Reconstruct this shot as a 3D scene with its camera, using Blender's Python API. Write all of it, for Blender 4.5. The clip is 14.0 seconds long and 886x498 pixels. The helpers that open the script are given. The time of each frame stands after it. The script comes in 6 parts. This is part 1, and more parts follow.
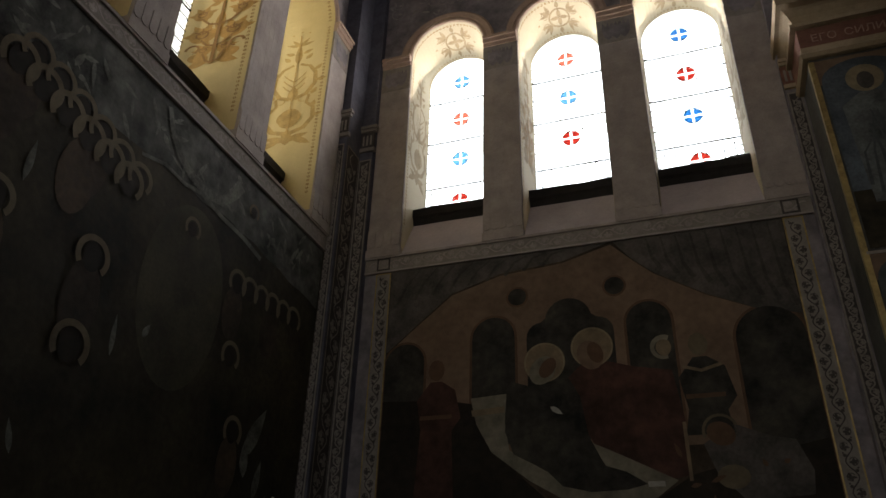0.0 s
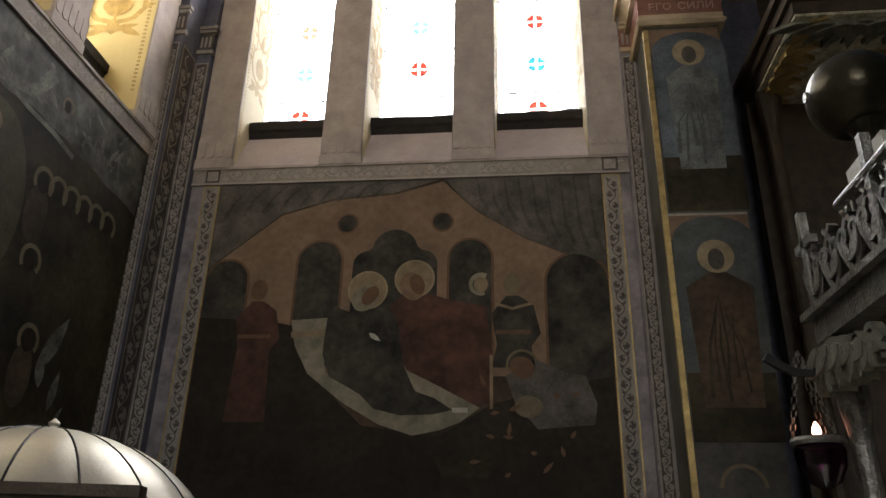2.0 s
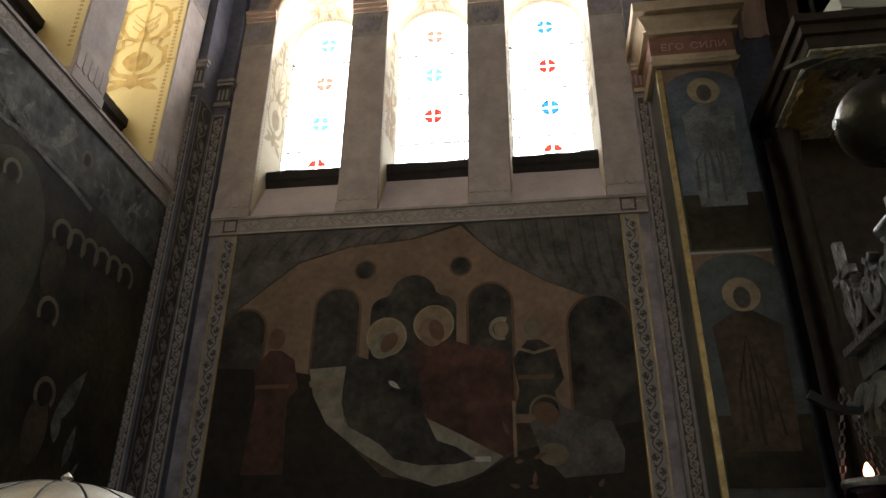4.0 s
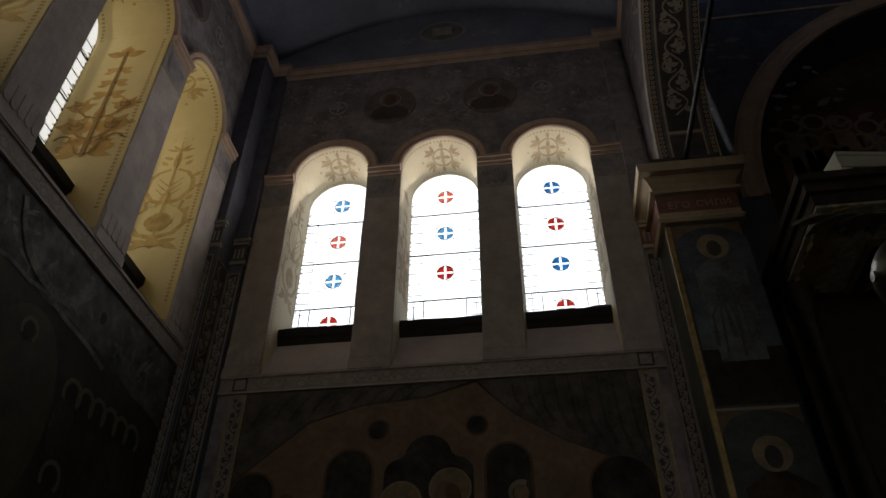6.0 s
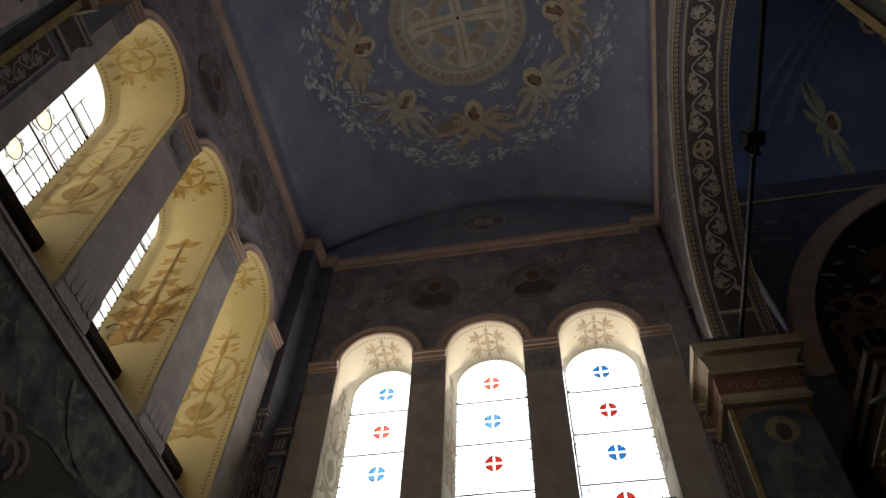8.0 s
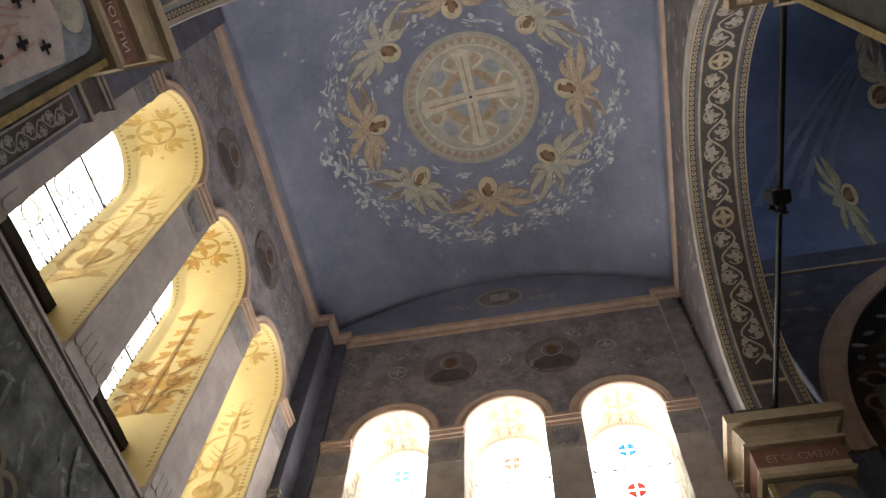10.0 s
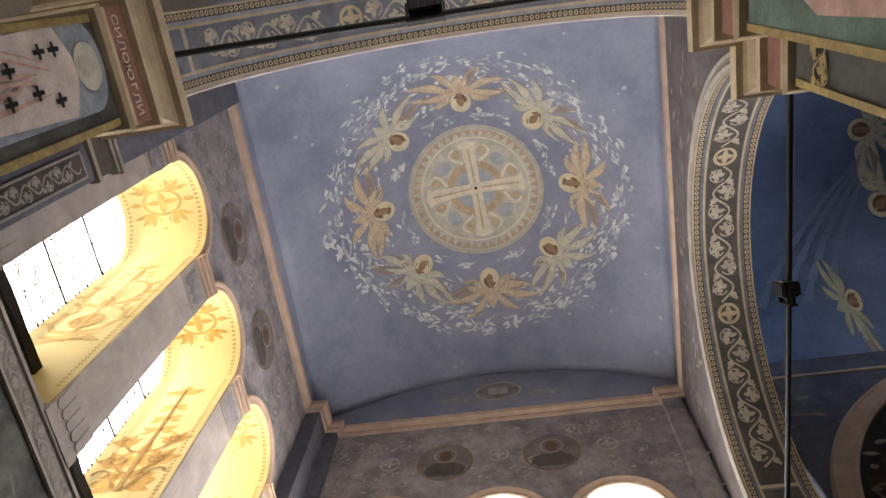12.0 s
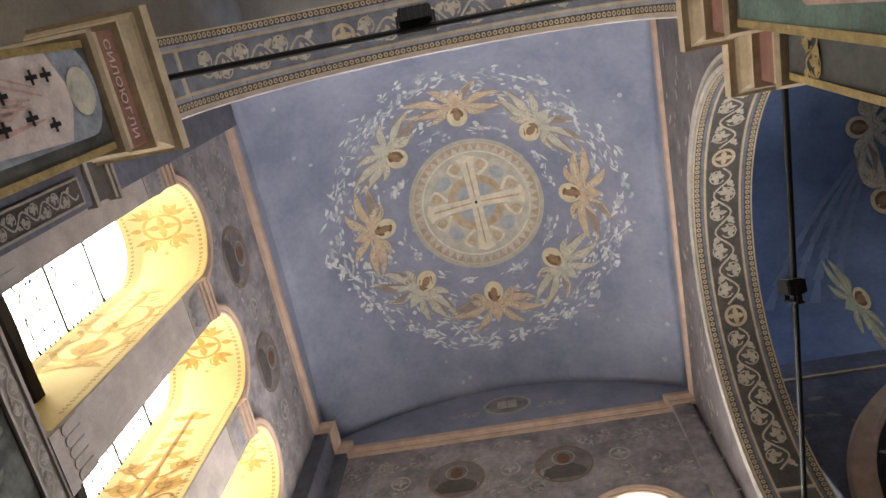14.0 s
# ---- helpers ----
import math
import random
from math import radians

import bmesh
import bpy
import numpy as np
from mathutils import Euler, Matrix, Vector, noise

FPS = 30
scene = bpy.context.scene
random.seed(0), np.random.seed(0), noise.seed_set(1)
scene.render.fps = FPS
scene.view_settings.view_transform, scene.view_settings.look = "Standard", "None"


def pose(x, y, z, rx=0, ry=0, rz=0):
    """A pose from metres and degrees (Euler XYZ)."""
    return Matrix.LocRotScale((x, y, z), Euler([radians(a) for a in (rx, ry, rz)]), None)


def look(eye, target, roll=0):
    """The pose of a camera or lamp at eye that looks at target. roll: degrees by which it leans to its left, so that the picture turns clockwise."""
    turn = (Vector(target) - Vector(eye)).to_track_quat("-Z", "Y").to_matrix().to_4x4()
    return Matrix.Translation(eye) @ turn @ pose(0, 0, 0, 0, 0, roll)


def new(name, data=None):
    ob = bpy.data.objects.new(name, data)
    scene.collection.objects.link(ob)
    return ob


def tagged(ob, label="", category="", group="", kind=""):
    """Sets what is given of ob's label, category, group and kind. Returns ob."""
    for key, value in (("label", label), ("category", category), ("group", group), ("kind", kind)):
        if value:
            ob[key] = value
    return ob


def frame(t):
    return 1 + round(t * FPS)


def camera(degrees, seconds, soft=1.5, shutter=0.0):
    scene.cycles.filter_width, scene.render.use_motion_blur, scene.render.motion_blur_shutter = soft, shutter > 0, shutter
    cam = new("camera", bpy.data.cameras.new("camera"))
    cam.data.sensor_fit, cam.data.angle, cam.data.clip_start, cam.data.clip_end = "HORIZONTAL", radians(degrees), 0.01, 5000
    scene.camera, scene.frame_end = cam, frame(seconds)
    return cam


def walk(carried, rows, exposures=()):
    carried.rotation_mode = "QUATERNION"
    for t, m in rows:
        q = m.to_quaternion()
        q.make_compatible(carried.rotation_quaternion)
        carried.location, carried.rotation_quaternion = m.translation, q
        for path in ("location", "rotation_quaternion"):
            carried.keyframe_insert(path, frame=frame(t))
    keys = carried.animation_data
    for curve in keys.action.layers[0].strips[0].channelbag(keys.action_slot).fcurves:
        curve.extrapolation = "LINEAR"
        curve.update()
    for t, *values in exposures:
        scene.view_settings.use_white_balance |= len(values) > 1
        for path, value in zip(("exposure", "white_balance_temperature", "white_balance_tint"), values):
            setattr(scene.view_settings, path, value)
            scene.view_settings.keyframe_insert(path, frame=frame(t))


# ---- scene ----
cam = camera(62.1, 14.0)
PATH = [
    (0, (1.048, -3.852, 1.645), (0.444, -2.213, 2.618), 1.8),
    (0.5, (1.123, -3.907, 1.675), (0.616, -2.187, 2.561), 1.5),
    (1, (1.142, -3.895, 1.699), (0.757, -2.104, 2.502), 1.5),
    (1.5, (1.138, -3.899, 1.710), (0.856, -2.081, 2.494), 1.3),
    (2, (1.162, -3.901, 1.694), (0.957, -2.075, 2.484), 1.3),
    (4.5, (1.123, -3.811, 1.698), (0.874, -2.093, 2.689), 0.6),
    (5, (1.107, -3.815, 1.692), (0.861, -2.165, 2.795), 0.6),
    (5.5, (1.010, -3.836, 1.696), (0.795, -2.253, 2.900), -0.4),
    (6, (0.996, -3.804, 1.712), (0.777, -2.268, 2.973), 0.4),
    (6.5, (0.958, -3.798, 1.673), (0.726, -2.380, 3.064), 1.2),
    (7, (0.939, -3.767, 1.689), (0.678, -2.479, 3.197), 2.3),
    (7.5, (0.928, -3.686, 1.706), (0.639, -2.472, 3.269), 3.0),
    (8, (0.869, -3.648, 1.703), (0.606, -2.506, 3.324), 3.1),
    (10.5, (0.676, -3.293, 1.698), (0.433, -2.421, 3.482), 4.9),
    (11, (0.639, -3.233, 1.695), (0.429, -2.428, 3.514), 5.1),
    (11.5, (0.612, -3.192, 1.696), (0.408, -2.456, 3.545), 6.1),
    (12, (0.620, -3.157, 1.715), (0.414, -2.473, 3.583), 8.4),
    (12.5, (0.597, -3.126, 1.716), (0.385, -2.466, 3.592), 9.9),
    (13, (0.607, -3.116, 1.716), (0.393, -2.471, 3.597), 10.1),
    (13.5, (0.638, -3.105, 1.720), (0.426, -2.471, 3.605), 8.9),
    (14, (0.637, -3.081, 1.724), (0.427, -2.448, 3.609), 7.5),
]
EXPOSURES = [(0.0, -0.8), (0.5, -0.65), (1.0, -0.05), (1.5, 0.45), (2.0, 0.85), (2.2, 0.85), (4.3, 0.0), (4.5, -0.25), (5.0, -0.75), (5.5, -1.25), (6.5, -2.15), (7.0, -2.0), (7.5, -1.65), (8.2, -1.05), (10.3, 0.6), (11.0, 0.95), (14.0, 1.2)]
walk(cam, [(t, look(eye, target, roll)) for t, eye, target, roll in PATH], EXPOSURES)

# ---- world, light and exposure ----
world = bpy.data.worlds.new("sky")
scene.world = world
world.use_nodes = True
wn = world.node_tree.nodes
sky = wn.new("ShaderNodeTexSky")
sky.sky_type = "NISHITA"
sky.sun_disc = False
sky.sun_elevation, sky.sun_rotation = radians(37), radians(184)
wn["Background"].inputs[1].default_value = 0.15
world.node_tree.links.new(sky.outputs[0], wn["Background"].inputs[0])

sun = new("sun", bpy.data.lights.new("sun", "SUN"))
sun.data.energy, sun.data.angle, sun.data.color = 2.5, radians(0.5), (1.0, 0.93, 0.82)
sun.matrix_world = look((0, 0, 0), (0.06, 0.80, -0.60))

WINDOW_LIGHT = 60.0
CENTRES = (-1.42, 0.0, 1.42)
XW, YN = -2.70, 2.79          # wall planes of the bay
PROUD = 0.085                 # the west pilasters and dado stand out by this much
SPRING, HALF = 8.54, 0.49     # window arches


def window_lamp(name, m, w, h, power, tint, spread=166):
    lamp = new(name, bpy.data.lights.new(name, "AREA"))
    lamp.data.shape, lamp.data.size, lamp.data.size_y = "RECTANGLE", w, h
    lamp.data.energy, lamp.data.color = power, tint
    lamp.data.spread = radians(spread)
    lamp.matrix_world = m
    return lamp


for c in CENTRES:
    window_lamp("daylight_north", look((c, YN - 0.02, 7.7), (c, 0, 9.0)), 0.86, 2.3, WINDOW_LIGHT * 0.74, (1.0, 0.94, 0.915), 172)
    window_lamp("daylight_west", look((XW - 0.6, c, 7.7), (0, c, 7.7)), 0.86, 2.3, WINDOW_LIGHT * 0.17, (1.0, 0.9, 0.70))
# added fill lamps at assumed, unseen nave openings behind the camera
for x, k in ((0.6, 2.0), (3.4, 0.4), (6.2, 0.15)):
    window_lamp("unseen_nave_fill", look((x, -11.9, 6.9), (x, 0, 8.6)), 1.2, 3.2, WINDOW_LIGHT * k, (1.0, 0.94, 0.87))


# ---- materials ----
def mat(name, base, rough=0.8, metal=0.0, var=0.25, scale=2.2, fine=38.0, bump=0.15, tint=None, spec=0.3):
    """Plaster-like material: two scales of noise on the colour and a fine relief."""
    m = bpy.data.materials.new(name)
    m.use_nodes = True
    nt = m.node_tree
    n, ln = nt.nodes, nt.links
    b = n["Principled BSDF"]
    b.inputs["Roughness"].default_value, b.inputs["Metallic"].default_value = rough, metal
    b.inputs["Specular IOR Level"].default_value = spec
    co = n.new("ShaderNodeTexCoord")
    big, small = n.new("ShaderNodeTexNoise"), n.new("ShaderNodeTexNoise")
    big.inputs["Scale"].default_value, big.inputs["Detail"].default_value = scale, 7
    big.inputs["Roughness"].default_value = 0.65
    small.inputs["Scale"].default_value, small.inputs["Detail"].default_value = fine, 4
    ln.new(co.outputs["Object"], big.inputs["Vector"])
    ln.new(co.outputs["Object"], small.inputs["Vector"])
    ramp = n.new("ShaderNodeValToRGB")
    lo = tuple(c * (1 - var) for c in base)
    hi = tuple(min(1, c * (1 + var)) for c in (tint or base))
    ramp.color_ramp.elements[0].position, ramp.color_ramp.elements[0].color = 0.34, (*lo, 1)
    ramp.color_ramp.elements[1].position, ramp.color_ramp.elements[1].color = 0.68, (*hi, 1)
    ln.new(big.outputs["Fac"], ramp.inputs[0])
    mix = n.new("ShaderNodeMix")
    mix.data_type, mix.blend_type = "RGBA", "MULTIPLY"
    mix.inputs[0].default_value = min(1.0, var * 1.3)
    ln.new(ramp.outputs[0], mix.inputs[6])
    r2 = n.new("ShaderNodeValToRGB")
    r2.color_ramp.elements[0].position, r2.color_ramp.elements[0].color = 0.3, (0.55, 0.55, 0.55, 1)
    r2.color_ramp.elements[1].position = 0.62
    ln.new(small.outputs["Fac"], r2.inputs[0])
    ln.new(r2.outputs[0], mix.inputs[7])
    ln.new(mix.outputs[2], b.inputs["Base Color"])
    bm_ = n.new("ShaderNodeBump")
    bm_.inputs["Strength"].default_value, bm_.inputs["Distance"].default_value = bump, 0.02
    ln.new(small.outputs["Fac"], bm_.inputs["Height"])
    ln.new(bm_.outputs[0], b.inputs["Normal"])
    return m


def glass(name, base, weight=1.0):
    """Thin window glass: mostly clear, tinted, with a little gloss."""
    m = bpy.data.materials.new(name)
    m.use_nodes = True
    n, ln = m.node_tree.nodes, m.node_tree.links
    n.remove(n["Principled BSDF"])
    tr, gl, mx = n.new("ShaderNodeBsdfTransparent"), n.new("ShaderNodeBsdfGlossy"), n.new("ShaderNodeMixShader")
    tr.inputs[0].default_value = (*base, 1)
    gl.inputs["Roughness"].default_value = 0.1
    mx.inputs[0].default_value = 0.06
    ln.new(tr.outputs[0], mx.inputs[1])
    ln.new(gl.outputs[0], mx.inputs[2])
    ln.new(mx.outputs[0], n["Material Output"].inputs[0])
    return m


M_VAULT = mat("vault_blue_fresco", (0.235, 0.258, 0.352), var=0.17, scale=0.9, fine=16, tint=(0.275, 0.288, 0.365))
M_UPPER = mat("grey_blue_fresco", (0.225, 0.205, 0.225), var=0.3, scale=3.4, fine=15, tint=(0.27, 0.245, 0.255))
# darker copy of the wall fresco: weaker light on the arch faces, as colour
M_ARCHFACE = mat("shaded_mauve_fresco", (0.15, 0.135, 0.14), var=0.3, scale=3.0, fine=18)
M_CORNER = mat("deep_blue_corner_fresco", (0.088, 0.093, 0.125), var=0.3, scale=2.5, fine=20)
M_SLATE = mat("slate_corner_fresco", (0.115, 0.115, 0.145), var=0.3, scale=3.0, fine=20)
M_WALL = mat("mauve_painted_plaster", (0.44, 0.385, 0.39), var=0.15, scale=1.6)
M_PIL = mat("pale_marbled_plaster", (0.39, 0.34, 0.315), var=0.18, scale=4.0, fine=60)
M_PINK = mat("salmon_stone_moulding", (0.44, 0.32, 0.25), var=0.15, scale=4.0)
M_CREAM = mat("cream_stone_moulding", (0.45, 0.36, 0.245), var=0.16, scale=5.0)
M_OCHRE = mat("yellow_ochre_plaster", (0.63, 0.515, 0.255), var=0.08, scale=1.4, fine=50, bump=0.05)
M_OCHRE_PALE = mat("pale_cream_plaster", (0.52, 0.45, 0.31), var=0.08, scale=1.4, fine=50, bump=0.05)
# dark fresco colour with the dim light low on the walls mixed in
M_MURAL_W = mat("dark_green_shaded_fresco", (0.024, 0.021, 0.012), var=0.6, scale=1.3, fine=18, tint=(0.046, 0.037, 0.020))
M_MURAL_N = mat("umber_fresco", (0.045, 0.033, 0.022), var=0.6, scale=1.1, fine=18, tint=(0.068, 0.047, 0.030))
M_PIER = mat("slate_green_fresco", (0.085, 0.083, 0.075), var=0.42, scale=1.8, fine=22)
M_DARK = mat("dark_ornament_ground", (0.085, 0.075, 0.07), var=0.25, scale=6)
M_BAND = mat("grey_brown_ornament_band", (0.30, 0.27, 0.24), var=0.2, scale=6)
M_IRON = mat("black_iron", (0.015, 0.015, 0.016), rough=0.5, metal=0.4, var=0.2)
M_WOOD = mat("dark_carved_wood", (0.06, 0.044, 0.03), rough=0.5, var=0.35, scale=7, fine=70)
M_CARVED = mat("worn_silvered_carving", (0.17, 0.175, 0.145), rough=0.5, metal=0.3, var=0.4, scale=12, fine=60)
M_GILT = mat("dull_gilding", (0.42, 0.31, 0.13), rough=0.45, metal=0.55, var=0.3, scale=9)
M_FLOOR = mat("worn_stone_floor", (0.34, 0.31, 0.26), rough=0.45, var=0.2)
M_NAVE_BLUE = mat("deep_blue_nave_fresco", (0.125, 0.18, 0.31), var=0.22, scale=0.8, fine=14, tint=(0.15, 0.20, 0.33))
M_NAVE = mat("dim_nave_plaster", (0.30, 0.27, 0.24), var=0.25, scale=1.0)
M_BRICK = mat("red_frieze", (0.23, 0.115, 0.085), var=0.2, scale=6)


# ---- mesh helpers ----
def finish(name, bm, material, parent=None, label="", smooth=False, recalc=True):
    if recalc:
        bmesh.ops.recalc_face_normals(bm, faces=bm.faces[:])
    if name in ("crest_scroll", "bracket_leaf", "medallion_lead", "hook_arm"):
        bmesh.ops.remove_doubles(bm, verts=bm.verts[:], dist=1e-4)
    me = bpy.data.meshes.new(name)
    bm.to_mesh(me)
    bm.free()
    me.materials.append(material)
    if smooth:
        me.polygons.foreach_set("use_smooth", [True] * len(me.polygons))
    ob = new(name, me)
    if parent:
        ob.parent = parent
    if label:
        ob["label"] = label
    return ob


part = finish


def structure(name, bm, material, label, smooth=False, recalc=True):
    return tagged(finish(name, bm, material, None, label, smooth, recalc), kind="structure")


def empty(name, label, category, group=""):
    return tagged(new(name), label, category, group)


def box(bm, x0, x1, y0, y1, z0, z1):
    v = [bm.verts.new(p) for p in ((x0, y0, z0), (x1, y0, z0), (x1, y1, z0), (x0, y1, z0), (x0, y0, z1), (x1, y0, z1), (x1, y1, z1), (x0, y1, z1))]
    for f in ((0, 3, 2, 1), (4, 5, 6, 7), (0, 1, 5, 4), (1, 2, 6, 5), (2, 3, 7, 6), (3, 0, 4, 7)):
        bm.faces.new([v[i] for i in f])
    return bm


def boxes(*rows):
    bm = bmesh.new()
    for r in rows:
        box(bm, *r)
    return bm


def prism(bm, pts, place, d0, d1):
    """A flat outline (u, v), extruded from depth d0 to d1; place(u, v, d) gives the world point."""
    a = [bm.verts.new(place(u, v, d0)) for u, v in pts]
    b = [bm.verts.new(place(u, v, d1)) for u, v in pts]
    bm.faces.new(a)
    bm.faces.new(b[::-1])
    for i in range(len(pts)):
        j = (i + 1) % len(pts)
        bm.faces.new((a[j], a[i], b[i], b[j]))


def north(u, v, d):
    return (u, YN + d, v)


def west(u, v, d):
    return (XW - d, u, v)


def west_front(u, v, d):
    return (XW + PROUD - d, u, v)


def arc(cx, cz, r, a0, a1, n):
    return [(cx + r * math.cos(radians(a0 + (a1 - a0) * i / n)), cz + r * math.sin(radians(a0 + (a1 - a0) * i / n))) for i in range(n + 1)]


def strip(bm, rail, place, closed=False):
    """Sweeps a cross-section: rail is a list of lists of world points, one list a station."""
    rings = [[bm.verts.new(p) for p in r] for r in rail]
    k = len(rings[0])
    for a, b in zip(rings, rings[1:]):
        for i in range(k if closed else k - 1):
            j = (i + 1) % k
            bm.faces.new((a[i], a[j], b[j], b[i]))
    if closed:
        bm.faces.new(rings[0])
        bm.faces.new(rings[-1][::-1])


def sweep_arch(bm, place, cx, cz, r, profile, a0=0, a1=180, n=28):
    """profile: (dr, d) outline, swept round an arch."""
    rail = []
    for i in range(n + 1):
        a = radians(a0 + (a1 - a0) * i / n)
        rail.append([place(cx + (r + dr) * math.cos(a), cz + (r + dr) * math.sin(a), d) for dr, d in profile])
    strip(bm, rail, None, closed=True)


def disc(bm, c, r, axis, n=20, ry=None):
    ry = ry or r
    pts = []
    for i in range(n):
        a = 2 * math.pi * i / n
        u, v = r * math.cos(a), ry * math.sin(a)
        pts.append(bm.verts.new({"x": (c[0], c[1] + u, c[2] + v), "y": (c[0] + u, c[1], c[2] + v), "z": (c[0] + u, c[1] + v, c[2])}[axis]))
    bm.faces.new(pts)


def cyl(bm, p, q, r, n=12):
    p, q = Vector(p), Vector(q)
    w = (q - p).normalized()
    u = w.orthogonal().normalized()
    v = w.cross(u)
    a, b = [], []
    for i in range(n):
        t = 2 * math.pi * i / n
        o = (u * math.cos(t) + v * math.sin(t)) * r
        a.append(bm.verts.new(p + o))
        b.append(bm.verts.new(q + o))
    bm.faces.new(a[::-1])
    bm.faces.new(b)
    for i in range(n):
        j = (i + 1) % n
        bm.faces.new((a[i], a[j], b[j], b[i]))


def lathe(bm, centre, rows, n=32):
    """rows: (radius, height) from bottom to top."""
    rings = []
    for r, h in rows:
        rings.append([bm.verts.new((centre[0] + r * math.cos(2 * math.pi * i / n), centre[1] + r * math.sin(2 * math.pi * i / n), centre[2] + h)) for i in range(n)])
    for a, b in zip(rings, rings[1:]):
        for i in range(n):
            j = (i + 1) % n
            bm.faces.new((a[i], a[j], b[j], b[i]))
    bm.faces.new(rings[0][::-1])
    bm.faces.new(rings[-1])


# ---- walls with arched windows ----
THICK = 0.66


def sill(place):
    """Height of the front edge under the windows of a wall."""
    return 5.58 if place is north else 5.69


def arched_wall(name, place, u0, u1, z0, z1, label, material, thick=THICK):
    bm = bmesh.new()
    foot = sill(place)
    edges = [u0] + [c + s * HALF for c in CENTRES for s in (-1, 1)] + [u1]
    prism(bm, [(u0, z0), (u1, z0), (u1, foot), (u0, foot)], place, 0, thick)
    for i in range(0, 8, 2):
        prism(bm, [(edges[i], foot), (edges[i + 1], foot), (edges[i + 1], SPRING), (edges[i], SPRING)], place, 0, thick)
    top = SPRING + HALF + 0.25
    mids = [u0] + [(a + b) / 2 for a, b in zip(CENTRES, CENTRES[1:])] + [u1]
    for c, l, r in zip(CENTRES, mids, mids[1:]):
        left = arc(c, SPRING, HALF, 180, 90, 14)
        prism(bm, [(l, SPRING)] + left + [(c, top), (l, top)], place, 0, thick)
        right = arc(c, SPRING, HALF, 90, 0, 14)
        prism(bm, right + [(r, SPRING), (r, top), (c, top)], place, 0, thick)
    prism(bm, [(u0, top), (u1, top), (u1, z1), (u0, z1)], place, 0, thick)
    return structure(name, bm, material, label)


NAVE_S, NAVE_E, NAVE_TOP = -12.0, 11.5, 15.2
arched_wall("wall_north", north, -3.6, 3.3, 0, 10.80, "painted plaster wall with three round-arched stained-glass windows", M_UPPER)
arched_wall("wall_west", west, -2.65, 2.79, 0, 10.80, "painted plaster side wall with three round-arched windows", M_UPPER, 0.78)
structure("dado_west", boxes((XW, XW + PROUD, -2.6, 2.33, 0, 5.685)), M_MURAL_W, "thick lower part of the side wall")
structure("wall_west_nave", boxes((XW - THICK, XW, NAVE_S, -2.65, 0, NAVE_TOP)), M_NAVE, "plain plaster wall of the nave beyond the bay")
structure("floor", boxes((XW - 0.9, NAVE_E, NAVE_S, 3.7, -0.2, 0)), M_FLOOR, "worn stone church floor")
# unseen south wall; its three openings are added to let light in
bm = boxes((XW - THICK, NAVE_E, NAVE_S - 0.4, NAVE_S, 0, 3.5), (XW - THICK, NAVE_E, NAVE_S - 0.4, NAVE_S, 8.6, NAVE_TOP),
           (XW - THICK, -0.1, NAVE_S - 0.4, NAVE_S, 3.5, 8.6), (1.3, 2.7, NAVE_S - 0.4, NAVE_S, 3.5, 8.6), (4.1, 5.5, NAVE_S - 0.4, NAVE_S, 3.5, 8.6), (6.9, NAVE_E, NAVE_S - 0.4, NAVE_S, 3.5, 8.6))
structure("wall_south", bm, M_NAVE, "plain unseen wall closing the nave, with three openings added for light")
structure("wall_east", boxes((NAVE_E, NAVE_E + 0.4, NAVE_S, 4.2, 0, NAVE_TOP)), M_NAVE, "plain plaster wall closing the nave")
structure("ceiling_nave", boxes((XW - THICK, NAVE_E, NAVE_S, -3.25, 12.6, 12.8)), M_NAVE, "plain plaster ceiling of the nave")

# ---- the sail vault ----
VC, CROWN, EDGE = (0.048, 0.055), 13.12, 10.86


def vault_z(x, y):
    """Shallow domical vault, lower along the side walls than along the end walls."""
    fx, fy = (x - VC[0]) / 2.72, (y - VC[1]) / 2.76
    return EDGE + (CROWN - EDGE) * (1 - 0.80 * fx * fx) * (1 - 0.53 * fy * fy)


VX0, VX1, VY0, VY1 = -2.70, 2.64, -2.64, 2.79
bm = bmesh.new()
N = 48
grid = [[bm.verts.new((x, y, vault_z(x, y))) for x in np.linspace(VX0 - 0.02, VX1 + 0.02, N)] for y in np.linspace(VY0 - 0.02, VY1 + 0.02, N)]
for j in range(N - 1):
    for i in range(N - 1):
        bm.faces.new((grid[j][i], grid[j + 1][i], grid[j + 1][i + 1], grid[j][i + 1]))
up = bmesh.ops.extrude_face_region(bm, geom=bm.faces[:])
for v in up["geom"]:
    if isinstance(v, bmesh.types.BMVert):
        v.co.z += 0.25
structure("ceiling", bm, M_VAULT, "blue frescoed sail vault over the bay", smooth=True)


def lunette(name, pts3, outward):
    """Wall above the cornice up to the vault: pts3 is the bottom line, sampled."""
    bm = bmesh.new()
    o = Vector(outward)
    for p, q in zip(pts3, pts3[1:]):
        vs = []
        for d in (0.0, 0.6):
            for r, z in ((p, 10.70), (q, 10.70), (q, vault_z(*q) + 0.1), (p, vault_z(*p) + 0.1)):
                vs.append(bm.verts.new(Vector((r[0], r[1], z)) + o * d))
        for f in ((0, 1, 2, 3), (7, 6, 5, 4), (3, 2, 6, 7)):
            bm.faces.new([vs[k] for k in f])
    bmesh.ops.remove_doubles(bm, verts=bm.verts[:], dist=1e-5)
    return structure(name, bm, M_VAULT, "blue lunette wall between cornice and vault")


def span(a, b, n=30):
    return [a + (b - a) * i / n for i in range(n + 1)]


